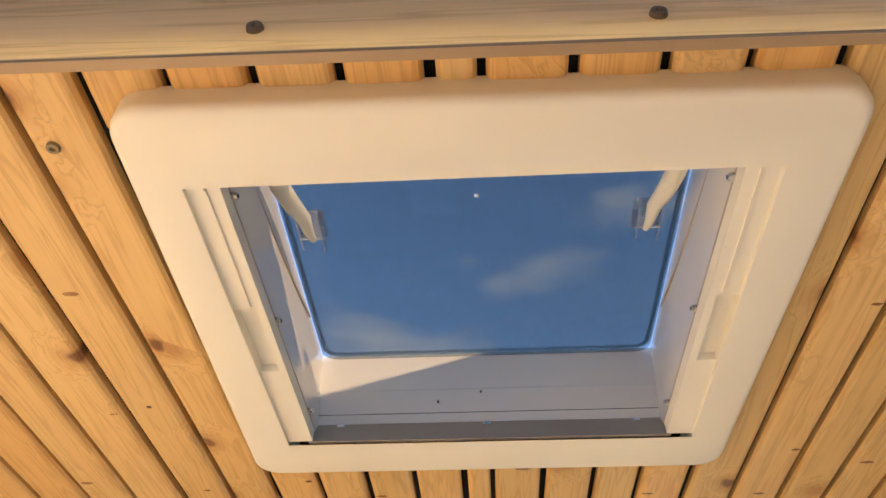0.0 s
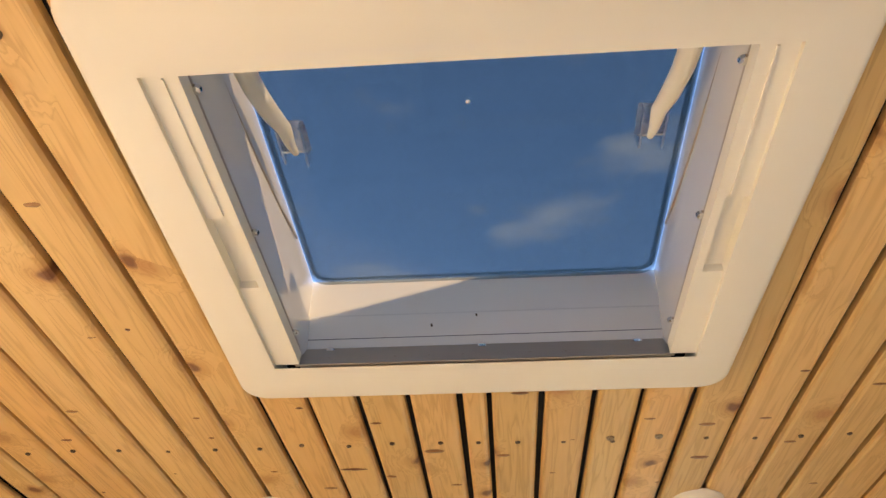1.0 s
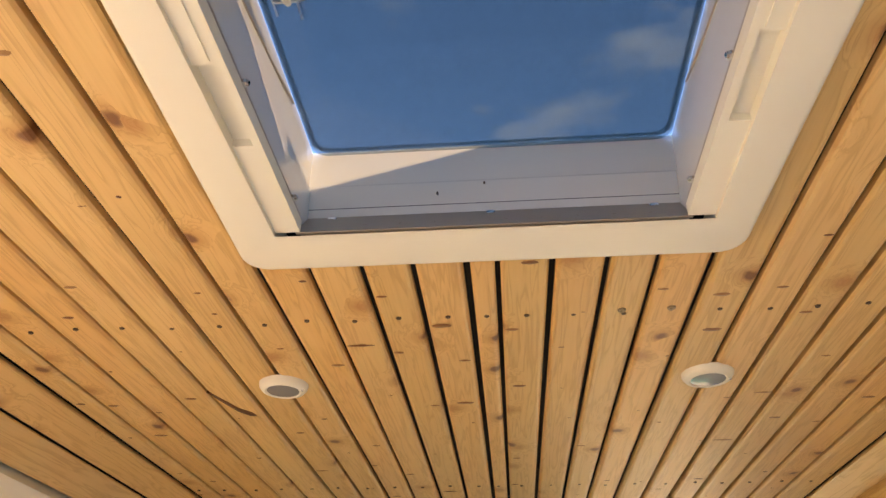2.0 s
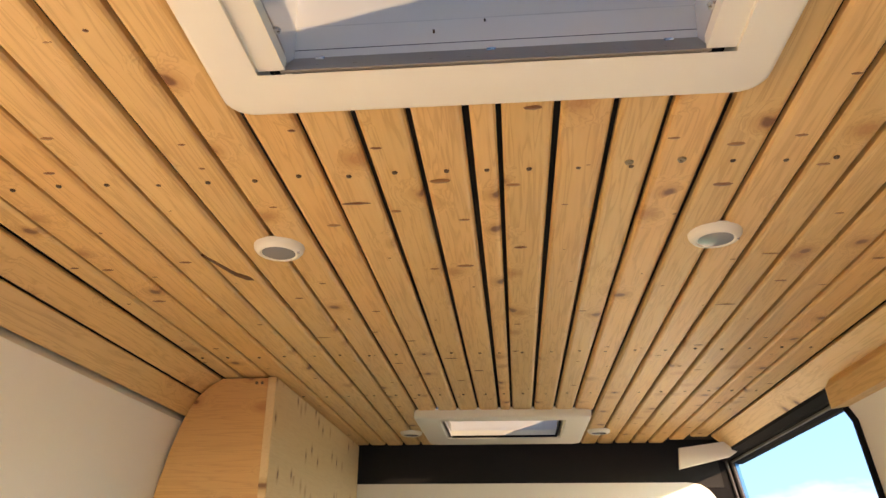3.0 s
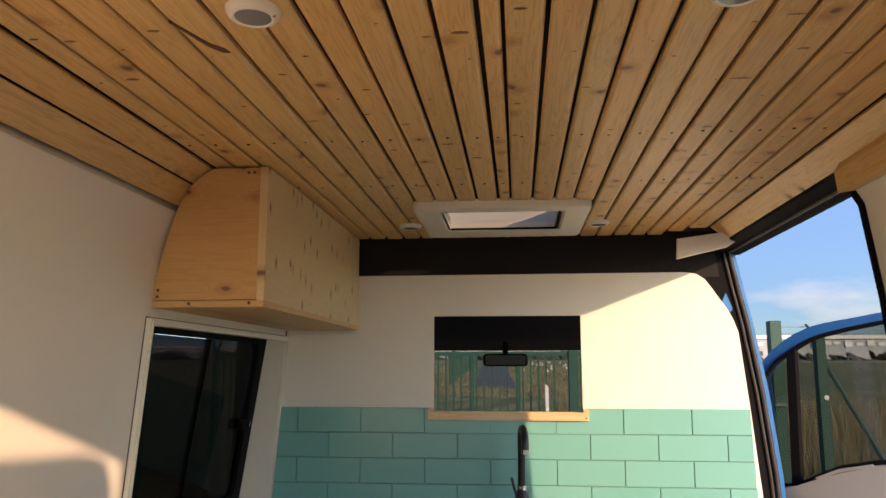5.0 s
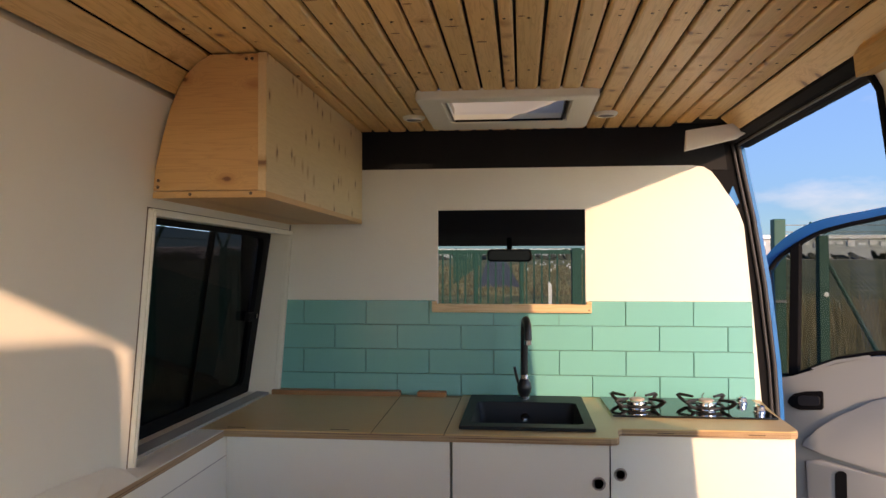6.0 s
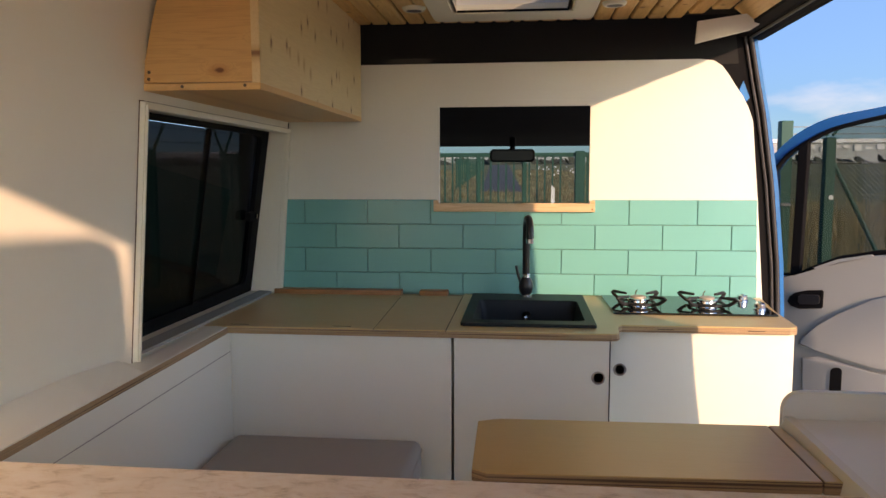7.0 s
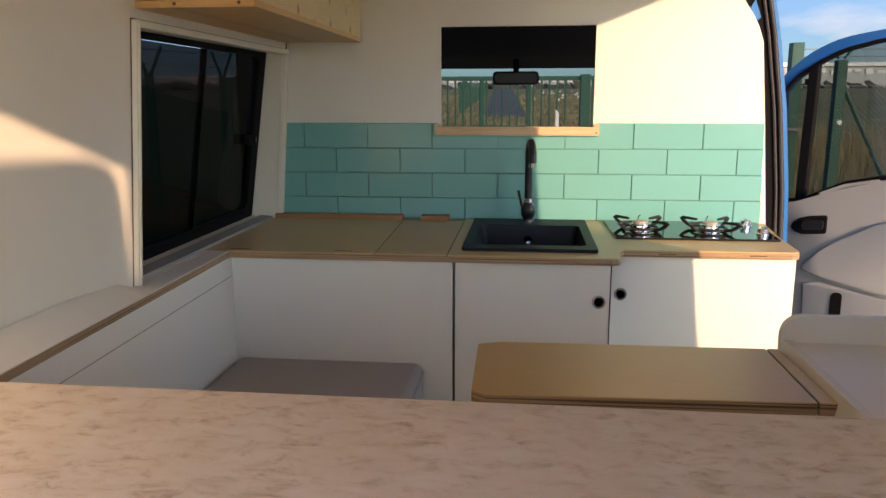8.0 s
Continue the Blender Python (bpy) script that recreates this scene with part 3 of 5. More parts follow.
# cab behind the bulkhead
cab_roof = part("cab_headliner", prism([[(2.80, 1.75), (2.80, 1.64), (3.2, 1.55), (3.62, 1.455), (3.90, 1.403), (3.94, 1.42), (3.6, 1.60), (3.0, 1.76)]], -0.80, 0.655, YZ), BLACK_LINING, smooth=True)
structure(cab_roof, "black cab headliner", "ceiling")
cab_side = part("cab_side_left", box(-0.86, -0.80, 2.80, 4.3, 0.0, 1.5), BLACK_LINING)
structure(cab_side, "dark cab side and door", "wall")
dash = part("dashboard", prism([[(3.60, 0.4), (3.60, 0.86), (3.72, 0.95), (4.30, 0.98), (4.40, 0.4)]], -0.80, 0.80, YZ), BLACK_LINING, smooth=True)
structure(dash, "black dashboard in the cab", "dashboard")
screen = part("windscreen", prism([rect(-0.78, 0.78, 0.0, 0.60)], 0.0, 0.005, lambda u, v, w: (u, 4.34 - v * 0.70 + w, 0.985 + v * 0.70)), CLEAR)
structure(screen, "clear windscreen glass", "window")
screen.visible_shadow = False


# ---- roof lights ----
def roof_light(x0, x1, y0, y1, ox0, ox1, oy0, oy1, z_low, label, detailed):
    """A square roof light: inner frame with rounded corners, blind cassettes, white shaft, clear dome."""
    top = thing("roof_light", label, "roof light", ((x0 + x1) / 2, (y0 + y1) / 2, CEIL), "roof lights")
    ring = bmesh.new()
    hole = rect(ox0, ox1, oy0, oy1)
    steps = ((0.0, CEIL + 0.004), (0.0, z_low + 0.006), (0.0009, z_low + 0.003), (0.003, z_low + 0.0009), (0.006, z_low))

    def skew(x, y):
        a, near = (x1 - x) / (x1 - x0), (y1 - y) / (y1 - y0)
        k = 1.0 if detailed else 0.0
        return (x + k * (0.011 * a + 0.006 * (1 - a)) * near, y + k * (0.007 * (1 - a)) * near)

    lofts = [[ring.verts.new((*skew(x, y), z)) for x, y in round_rect(x0 + d, x1 - d, y0 + d, y1 - d, 0.024 - d * 0.6)] for d, z in steps]
    for lo, hi in zip(lofts, lofts[1:]):
        for k in range(len(lo)):
            ring.faces.new((lo[k], lo[(k + 1) % len(lo)], hi[(k + 1) % len(lo)], hi[k]))
    inner_low = [ring.verts.new((x, y, z_low)) for x, y in hole]
    inner_top = [ring.verts.new((x, y + (0.045 if y > (oy0 + oy1) / 2 and detailed else 0.0), CEIL + 0.004)) for x, y in hole]
    for k in range(4):
        ring.faces.new((inner_low[k], inner_low[(k + 1) % 4], inner_top[(k + 1) % 4], inner_top[k]))
    from mathutils.geometry import tessellate_polygon
    face_verts = lofts[-1] + inner_low
    for tri in tessellate_polygon([[v.co.copy() for v in lofts[-1]], [v.co.copy() for v in inner_low]]):
        ring.faces.new([face_verts[q] for q in tri])
    part("frame", ring, FRAME_WHITE, top, "cream moulded plastic frame", smooth=True)
    c, cs = (0.0225, 0.027) if detailed else (0.012, 0.012)
    mid = (oy0 + oy1) / 2 + 0.006
    for s, xa in ((1, ox0), (-1, ox1)):
        xi = xa + s * c
        lip = [(xa, oy0), (xi, oy0), (xi, oy1), (xa, oy1)]
        if detailed:
            n0, n1 = mid - 0.042, mid + 0.040
            lip = [(xa, oy0), (xi, oy0), (xi, oy1), (xa, oy1), (xa, n1), (xa + s * 0.016, n1), (xa + s * 0.016, n0), (xa, n0)]
        cass = part("blind_cassette", prism([lip], z_low + 0.004, z_low + 0.016, XY, bevel=0.0), FRAME_WHITE, top)
        if detailed:
            part("finger_notch", box(min(xa, xa + s * 0.016), max(xa, xa + s * 0.016), n0, n1, z_low + 0.011, z_low + 0.016), FRAME_WHITE, cass)
            part("cassette_rib", box(min(xa + s * 0.012, xa + s * 0.0135), max(xa + s * 0.012, xa + s * 0.0135), oy0 + 0.004, n0 - 0.004, z_low + 0.0025, z_low + 0.005), FRAME_WHITE, cass)
        part("side_rail", box(min(xi - s * 0.002, xi - s * 0.006), max(xi - s * 0.002, xi - s * 0.006), oy0, oy1, z_low + 0.012, 1.7345 if detailed else 1.752), SCREEN_GREY, top)
        if detailed:
            for y in (0.498, 0.633, 0.768):
                part("screw", lathe([(0.0005, -0.002), (0.0030, -0.0016), (0.0036, 0.001)], (xi + s * 0.0015, y, 1.728), 12), CHROME, top)
    if detailed:
        strip = part("screen_strip", prism([[(oy1 - 0.001, z_low + 0.003), (oy1 + 0.030, 1.750), (oy1 + 0.034, 1.750), (oy1 + 0.003, z_low + 0.003)]], ox0 + c - 0.004, ox1 - c + 0.004, YZ), SCREEN_GREY, top, "grey screen strip with small holes")
    if detailed:
        for k in range(10):
            x = ox0 + c + 0.022 + k * 0.0312
            part("hole", box(x, x + 0.0028, oy1 + 0.0105, oy1 + 0.0135, 1.7255, 1.7275), SCREW_DARK, strip)
        for x in (ox0 + c + 0.02, (ox0 + ox1) / 2, ox1 - c - 0.02):
            part("clip", box(x - 0.004, x + 0.004, oy1 + 0.026, oy1 + 0.030, 1.744, 1.7485, 0.001), CHROME, strip)
    # flared shaft, four sides in one ring, with a small step half way
    zs = (1.7335, 1.805, 1.808, 1.872) if detailed else (z_low + 0.004, 1.744, 1.747, 1.785)
    grow = ((0.0085, 0.032), (0.018, 0.056), (0.020, 0.058), (0.028, 0.082)) if detailed else ((0.0, 0.002), (0.006, 0.022), (0.008, 0.024), (0.012, 0.040))
    rings, bm = [], bmesh.new()
    for z, (gx, gy) in zip(zs, grow):
        base = rect(ox0 + cs - gx, ox1 - cs + gx, oy0 - gx, oy1 + gy)
        rings.append([bm.verts.new((x, y, z)) for x, y in base])
    outer = [[bm.verts.new((v.co.x + (0.006 if v.co.x > 0.03 else -0.006), v.co.y + (0.006 if v.co.y > (oy0 + oy1) / 2 else -0.006), v.co.z)) for v in r] for r in rings]
    for set_ in (rings, outer):
        for a, b in zip(set_, set_[1:]):
            for k in range(4):
                bm.faces.new((a[k], a[(k + 1) % 4], b[(k + 1) % 4], b[k]))
    for a, b in ((rings[0], outer[0]), (rings[-1], outer[-1])):
        for k in range(4):
            bm.faces.new((a[k], a[(k + 1) % 4], b[(k + 1) % 4], b[k]))
    part("shaft", bm, SHAFT_WHITE, top, "glossy white plastic shaft")
    gx, gy = grow[-1]
    dx0, dx1, dy0, dy1 = ox0 + cs - gx, ox1 - cs + gx, oy0 - gx, oy1 + gy
    if detailed:
        dome = part("dome", prism([round_rect(dx0 + 0.001, dx1 - 0.001, dy0 + 0.001, dy1 - 0.001, 0.016)], 1.8725, 1.8745, XY), DOME, top, "clear acrylic dome")
        lip = part("dome_rim", tube([(x, y, 1.8695) for x, y in round_rect(dx0 + 0.006, dx1 - 0.006, dy0 + 0.006, dy1 - 0.006, 0.016)], 0.0024, 8, close=True), DOME, dome)
        lip.visible_shadow = False
        # second tinted pane, added to dim the sky without shading the shaft
        inner = part("dimming_pane", prism([round_rect(dx0 + 0.003, dx1 - 0.003, dy0 + 0.003, dy1 - 0.003, 0.016)], 1.8650, 1.8665, XY), DOME, dome, "tinted inner pane added to dim the sky")
        inner.visible_shadow = False
        # unseen upright, added to cut the sun patch on the shaft's far wall
        part("outer_surround", box(dx1 + 0.044, dx1 + 0.050, 0.27, dy1 + 0.02, CEIL + 0.04, 1.963, 0.002), RUBBER, top, "unseen dark upright added to shade the shaft")
        part("screw", lathe([(0.0005, -0.003), (0.0022, -0.0022), (0.0026, 0.0)], (0.039, 0.629, 1.8650), 12), CHROME, dome)
        for s, bx in ((1, -0.118), (-1, 0.196)):
            br = part("bracket", box(bx - 0.011, bx - 0.009, 0.640, 0.680, 1.8500, 1.8648, 0.0005), BRACKET, top, "clear plastic hinge bracket")
            br.visible_shadow = False
            side = part("bracket_cheek", box(bx + 0.009, bx + 0.011, 0.640, 0.684, 1.8500, 1.8648, 0.0005), BRACKET, br)
            foot = part("bracket_foot", box(bx - 0.013, bx + 0.013, 0.640, 0.676, 1.8632, 1.8647), BRACKET, br)
            side.visible_shadow = foot.visible_shadow = False
            part("pin", tube([(bx - 0.012, 0.668, 1.8540), (bx + 0.012, 0.668, 1.8540)], 0.0012, 8), CHROME, br)
            arm = [(bx + 0.001 * s, 0.670, 1.8540), (bx, 0.655, 1.849), (bx - 0.001 * s, 0.635, 1.848), (bx - 0.005 * s, 0.61, 1.839), (bx - 0.008 * s, 0.58, 1.830), (bx - 0.008 * s, 0.53, 1.815), (bx - 0.007 * s, 0.48, 1.79)]
            part("lift_arm", tube(arm, [0.0028, 0.0046, 0.0068, 0.0082, 0.0086, 0.0086, 0.0086], 12), FRAME_WHITE, top, "curved cream lift arm", smooth=True)
            xw = (dx0 + 0.005) if s == 1 else (dx1 - 0.005)
            part("cord", tube([(xw + s * 0.0, 0.47, 1.80), (xw + s * 0.001, 0.56, 1.815), (xw + s * 0.001, 0.65, 1.826), (xw - s * 0.001, 0.72, 1.842), (xw - s * 0.001, 0.79, 1.858)], 0.0013, 6), SCREEN_GREY, top)
        for x, z in ((-0.009, 1.784), (0.036, 1.800)):
            part("speck", box(x - 0.0009, x + 0.0009, oy1 + grow[1][1] - 0.012 + (z - 1.784) * 0.5, oy1 + grow[1][1] - 0.009 + (z - 1.784) * 0.5, z - 0.001, z + 0.001), SCREW_DARK, top)
    else:
        dome = part("dome", prism([rect(dx0 + 0.001, dx1 - 0.001, dy0 + 0.001, dy1 - 0.001)], 1.7855, 1.7885, XY), DOME, top, "clear acrylic dome")
        # the same added pane, which dims the sky seen through this dome
        inner = part("dimming_pane", prism([rect(dx0 + 0.003, dx1 - 0.003, dy0 + 0.003, dy1 - 0.003)], 1.7800, 1.7815, XY), DOME, dome, "tinted inner pane added to dim the sky")
        inner.visible_shadow = False
        part("screen_bar", box(ox0 + c, ox1 - c, oy1 - 0.003, oy1 + 0.001, z_low + 0.002, z_low + 0.008), RUBBER, top)
        part("side_bar", box(ox1 - c - 0.004, ox1 - c, oy0, oy1, z_low + 0.002, z_low + 0.010), RUBBER, top)
    return top


roof_light(-0.190, 0.266, 0.4125, 0.860, -0.147, 0.230, 0.475, 0.801, 1.711, "large cream framed roof light with clear dome showing sky", True)
roof_light(-0.203, 0.245, 2.215, 2.632, -0.141, 0.183, 2.262, 2.520, 1.711, "small cream framed roof light with white shaft", False)


# ---- ceiling lamps ----
def ceiling_lamp(x, y):
    lamp = thing("ceiling_lamp", "round white recessed lamp with grey frosted lens", "ceiling lamp", (x, y, CEIL), "ceiling lamps")
    part("ring", lathe([(0.021, -0.0085), (0.0235, -0.0100), (0.028, -0.0085), (0.0315, -0.004), (0.0325, 0.001)], (x, y, CEIL), 36), FRAME_WHITE, lamp, "white plastic ring", smooth=True)
    part("lens", lathe([(0.002, -0.0098), (0.014, -0.0096), (0.0212, -0.0088), (0.0212, -0.004)], (x, y, CEIL), 32), LAMP_LENS, lamp, "frosted grey lens", smooth=True)
    part("switch", lathe([(0.0005, -0.0102), (0.0016, -0.0100), (0.0022, -0.008)], (x + 0.0262, y - 0.002, CEIL), 10), CHROME, lamp)


for lx, ly in ((-0.243, 1.181), (0.303, 1.180), (-0.247, 2.52), (0.290, 2.515)):
    ceiling_lamp(lx, ly)

# ---- side window ----
def PANE(u, v, w):
    """As LEFT, for the glass, which stands more upright than the wall and so deeper at its foot."""
    return LEFT(u, v, w + 0.035 * (1 - v / 0.5))


window_1 = thing("window_1", "dark tinted sliding side window in a cream frame", "window", (-0.73, 2.27, 0.9), kind="structure")
part("window_frame", prism([round_rect(1.826, 2.742, -0.014, 0.521, 0.004, 2), round_rect(1.835, 2.716, 0.006, 0.507, 0.004, 2)], -0.012, 0.002, LEFT, bevel=0.0012), FRAME_WHITE, window_1, "cream outer trim")
part("bead", prism([round_rect(1.829, 2.730, -0.006, 0.515, 0.004, 2), round_rect(1.834, 2.718, 0.004, 0.509, 0.004, 2)], -0.0155, -0.0122, LEFT), FRAME_WHITE, window_1)
# dark ring set round the trim in place of its shadow line
part("caulk_line", prism([rect(1.8240, 2.7435, -0.0160, 0.5230), rect(1.8262, 2.7415, -0.0135, 0.5205)], -0.0015, 0.001, LEFT), SCREW_DARK, window_1, "dark ring drawn for the shadow line round the trim")
part("reveal", prism([rect(1.828, 2.724, -0.002, 0.514), rect(1.835, 2.716, 0.006, 0.507)], 0.0022, 0.104, LEFT), FRAME_WHITE, window_1)
part("rubber_frame", prism([rect(1.833, 2.718, 0.004, 0.509), round_rect(1.862, 2.662, 0.036, 0.492, 0.03)], 0.050, 0.064, PANE), RUBBER, window_1, "black rubber frame")
for y0, y1, w in ((1.855, 2.30, 0.056), (2.28, 2.67, 0.061)):
    pane = part("pane", prism([rect(y0, y1, 0.030, 0.4905 if y0 < 2 else 0.496)], w, w + 0.003, PANE), TINTED, window_1, "dark tinted glass")
part("pane_edge", prism([rect(2.294, 2.299, 0.032, 0.494)], 0.054, 0.062, PANE), RUBBER, window_1)
latch = part("latch", prism([rect(2.60, 2.645, 0.235, 0.262)], 0.038, 0.055, PANE, bevel=0.003), RUBBER, window_1)
part("latch_tab", prism([rect(2.652, 2.657, 0.243, 0.256)], 0.036, 0.050, PANE), CHROME, latch)
part("track", prism([rect(1.84, 2.70, 0.006, 0.013)], 0.012, 0.05, LEFT), GREY_TRIM, window_1)

corner = part("corner_gap", prism([rect(2.7445, 2.7485, 0.0, 0.54)], -0.002, 0.004, LEFT), RUBBER)
structure(corner, "dark gap between side wall and bulkhead", "trim")

# ---- wall cupboard ----
cupboard = thing("wall_cupboard", "knotty pine overhead cupboard with a curved back under the ceiling", "cupboard", (-0.56, 2.3, 1.44))
end_shape = [(-0.682, 1.455), (-0.460, 1.455), (-0.462, 1.726), (-0.560, 1.726), (-0.585, 1.712), (-0.610, 1.688), (-0.626, 1.660), (-0.640, 1.628), (-0.655, 1.575), (-0.668, 1.52)]
part("end_panel", prism([end_shape], 1.842, 1.860, XZ), PINE_PANEL, cupboard, "pine end panel with curved edge")
part("front_panel", box(-0.462, -0.444, 1.842, 2.742, 1.452, 1.7285, 0.0012), PINE_FRONT, cupboard, "pale knotty pine front panel")
part("bottom_panel", box(-0.690, -0.444, 1.842, 2.742, 1.440, 1.4535, 0.001), PINE_PANEL, cupboard)
for x, z in ((-0.474, 1.716), (-0.486, 1.716), (-0.666, 1.475), (-0.667, 1.462), (-0.475, 1.448), (-0.60, 1.447)):
    part("screw", lathe([(0.0008, -0.0012), (0.0032, -0.0010), (0.0036, 0.002)], (x, 1.842, z), 10, "y"), SCREW_DARK, cupboard)

# ---- kitchen ----
worktop = thing("worktop", "birch plywood worktop with a stepped front edge and lids", "worktop", (0, 2.5, TOP - 0.02))
step = [(-0.74, 2.748), (-0.74, 2.190), (-0.695, 2.190), (0.262, 2.188), (0.276, 2.194), (0.283, 2.208), (0.286, 2.26), (0.290, 2.284), (0.300, 2.298), (0.700, 2.302), (0.716, 2.308), (0.722, 2.322), (0.735, 2.52), (0.762, 2.748)]
sink_cut, sink_rim = rect(-0.075, 0.214, 2.285, 2.60), (-0.097, 0.234, 2.245, 2.708)
part("core", prism([step, sink_cut], TOP - 0.0175, TOP - 0.003, XY), PLY_EDGE, worktop, "layered plywood edge")


def shrink(points, d):
    return [(x + (d if x < 0 else -d) * (0 if abs(y - 2.748) < 0.01 else 1), y + d * (1 if y < 2.4 else 0)) for x, y in points]


main_face = [(-0.1255, 2.747), (-0.1255, 2.1905)] + [p for p in shrink(step, 0.001) if p[0] > 0]
part("main_surface", prism([main_face, sink_cut], TOP - 0.003, TOP, XY), BIRCH, worktop, "smooth birch surface")
part("lid", prism([[(-0.738, 2.700), (-0.738, 2.1915), (-0.3045, 2.1915), (-0.3165, 2.700)]], TOP - 0.003, TOP, XY), BIRCH, worktop, "large plywood lid")
part("lid", prism([[(-0.3135, 2.700), (-0.3015, 2.1915), (-0.1285, 2.1915), (-0.1285, 2.700)]], TOP - 0.003, TOP, XY), BIRCH, worktop, "small plywood lid")
for xa, xb in ((-0.3105, -0.3225), (-0.127, -0.127)):
    part("seam", prism([[(xa + 0.0085, 2.192), (xa + 0.0055, 2.192), (xb + 0.0055, 2.70), (xb + 0.0085, 2.70)]] if xa < -0.2 else [rect(xa - 0.0016, xa + 0.0016, 2.192, 2.70)], TOP - 0.0029, TOP - 0.0012, XY), SCREW_DARK, worktop)
part("rear_batten", box(-0.722, -0.318, 2.7035, 2.742, TOP - 0.003, TOP + 0.014, 0.0015), BATTEN, worktop, "reddish pine batten")
part("rear_batten", box(-0.262, -0.175, 2.7035, 2.742, TOP - 0.003, TOP + 0.014, 0.0015), BATTEN, worktop, "reddish pine batten")
for x in (-0.645, -0.385):
    part("finger_slot", box(x - 0.023, x + 0.023, 2.2125, 2.217, TOP + 0.0002, TOP + 0.0006), SCREW_DARK, worktop)
for x in (0.405, 0.62):
    part("edge_slot", box(x - 0.02, x + 0.02, 2.2985, 2.304, TOP - 0.0105, TOP - 0.0085), SCREW_DARK, worktop)


def cabinet(x0, x1, y0, label, door_x0, door_x1, hole):
    unit = thing("kitchen_cabinet", label, "cabinet", ((x0 + x1) / 2, y0, 0), "kitchen cabinets")
    part("body", box(x0, x1, y0 + 0.017, 2.74, 0.0, TOP - (0.16 if "sink" in label else 0.018)), PANEL_WHITE, unit)
    loops = [rect(door_x0, door_x1, 0.06, TOP - 0.0195)]
    if hole:
        hx, hz, r = hole
        loops.append([(hx + r * math.cos(2 * math.pi * k / 24), hz + r * math.sin(2 * math.pi * k / 24)) for k in range(24)])
    door = part("door", prism(loops, y0, y0 + 0.0155, XZ), PANEL_WHITE, unit, "white laminate door")
    if hole:
        part("finger_ring", lathe([(r - 0.0035, 0.0), (r - 0.0035, -0.0012), (r + 0.0005, -0.0012), (r + 0.0012, 0.0)], (hx, y0, hz), 28, "y"), SCREEN_GREY, door, "grey ring round finger hole")
        part("hole_back", box(hx - 0.02, hx + 0.02, y0 + 0.0155, y0 + 0.0168, hz - 0.02, hz + 0.02), BLACK_GAP, door)


cabinet(-0.692, -0.1155, 2.212, "white laminate kitchen cabinet with a plain front panel", -0.692, -0.1155, None)
cabinet(-0.111, 0.262, 2.212, "white laminate kitchen cabinet under the black sink", -0.1085, 0.262, (0.2355, 0.795, 0.0152))
# black strip laid on the door's edge to draw the shadow gap
edge_strip = part("cabinet_gap", box(0.2605, 0.2632, 2.2112, 2.2128, 0.06, TOP - 0.0195), RUBBER)
structure(edge_strip, "dark strip standing in for the shadow gap at the cabinet edge", "trim")
cabinet(0.2645, 0.714, 2.316, "white laminate kitchen cabinet under the gas hob", 0.2655, 0.714, (0.2985, 0.790, 0.0152))

sink = thing("sink", "black composite inset sink with a chrome drain", "sink", (0.07, 2.45, TOP))
part("rim", prism([round_rect(*sink_rim, 0.008), round_rect(-0.070, 0.209, 2.292, 2.592, 0.02)], TOP + 0.0004, TOP + 0.009, XY, bevel=0.0015), SINK_BLACK, sink, smooth=False)
bm = bmesh.new()
bowl = [[bm.verts.new((x, y, z)) for x, y in round_rect(-0.070 + d, 0.209 - d, 2.292 + d, 2.592 - d, 0.02)] for d, z in ((0, TOP + 0.007), (0.006, TOP - 0.02), (0.012, TOP - 0.12), (0.03, TOP - 0.135))]
for a, b in zip(bowl, bowl[1:]):
    for k in range(len(a)):
        bm.faces.new((a[k], a[(k + 1) % len(a)], b[(k + 1) % len(a)], b[k]))
bm.faces.new(bowl[-1])
part("bowl", bm, SINK_BLACK, sink, "deep black bowl", smooth=True)
part("overflow_ring", lathe([(0.006, 0.0), (0.006, -0.003), (0.012, -0.004), (0.014, 0.001)], (0.066, 2.5845, TOP - 0.032), 24, "y"), CHROME, sink, "chrome overflow ring")
part("drain", lathe([(0.03, 0.001), (0.028, 0.003), (0.012, 0.002), (0.001, 0.002)], (0.07, 2.45, TOP - 0.135), 24), CHROME, sink)

tap = thing("kitchen_tap", "tall satin black kitchen tap with chrome collars", "tap", (0.064, 2.665, TOP + 0.009))
tx, ty, tz = 0.064, 2.665, TOP + 0.009
part("base_collar", lathe([(0.017, 0), (0.017, 0.004), (0.013, 0.006)], (tx, ty, tz), 24), CHROME, tap, "chrome base collar")
part("body", lathe([(0.013, 0.005), (0.019, 0.016), (0.022, 0.030), (0.020, 0.044), (0.0135, 0.054), (0.012, 0.058)], (tx, ty, tz), 24), BLACK_TAP, tap, "rounded black body", smooth=True)
part("upper_collar", lathe([(0.0125, 0.056), (0.0125, 0.066), (0.0115, 0.068)], (tx, ty, tz), 20), CHROME, tap, "chrome collar")
neck = [(tx, ty, tz + 0.066), (tx, ty, tz + 0.20)]
for k in range(1, 9):
    a = math.pi * k / 8
    neck.append((tx + 0.010 * (1 - math.cos(a)) / 2, ty - 0.055 * (1 - math.cos(a)), tz + 0.20 + 0.034 * math.sin(a)))
neck.append((tx + 0.0105, ty - 0.111, tz + 0.180))
part("spout", tube(neck, 0.0108, 14), BLACK_TAP, tap, "arched black spout", smooth=True)
part("spout_tip", lathe([(0.0112, 0), (0.0112, 0.012), (0.0105, 0.013)], (tx + 0.0105, ty - 0.111, tz + 0.168), 18), CHROME, tap, "chrome spout tip")
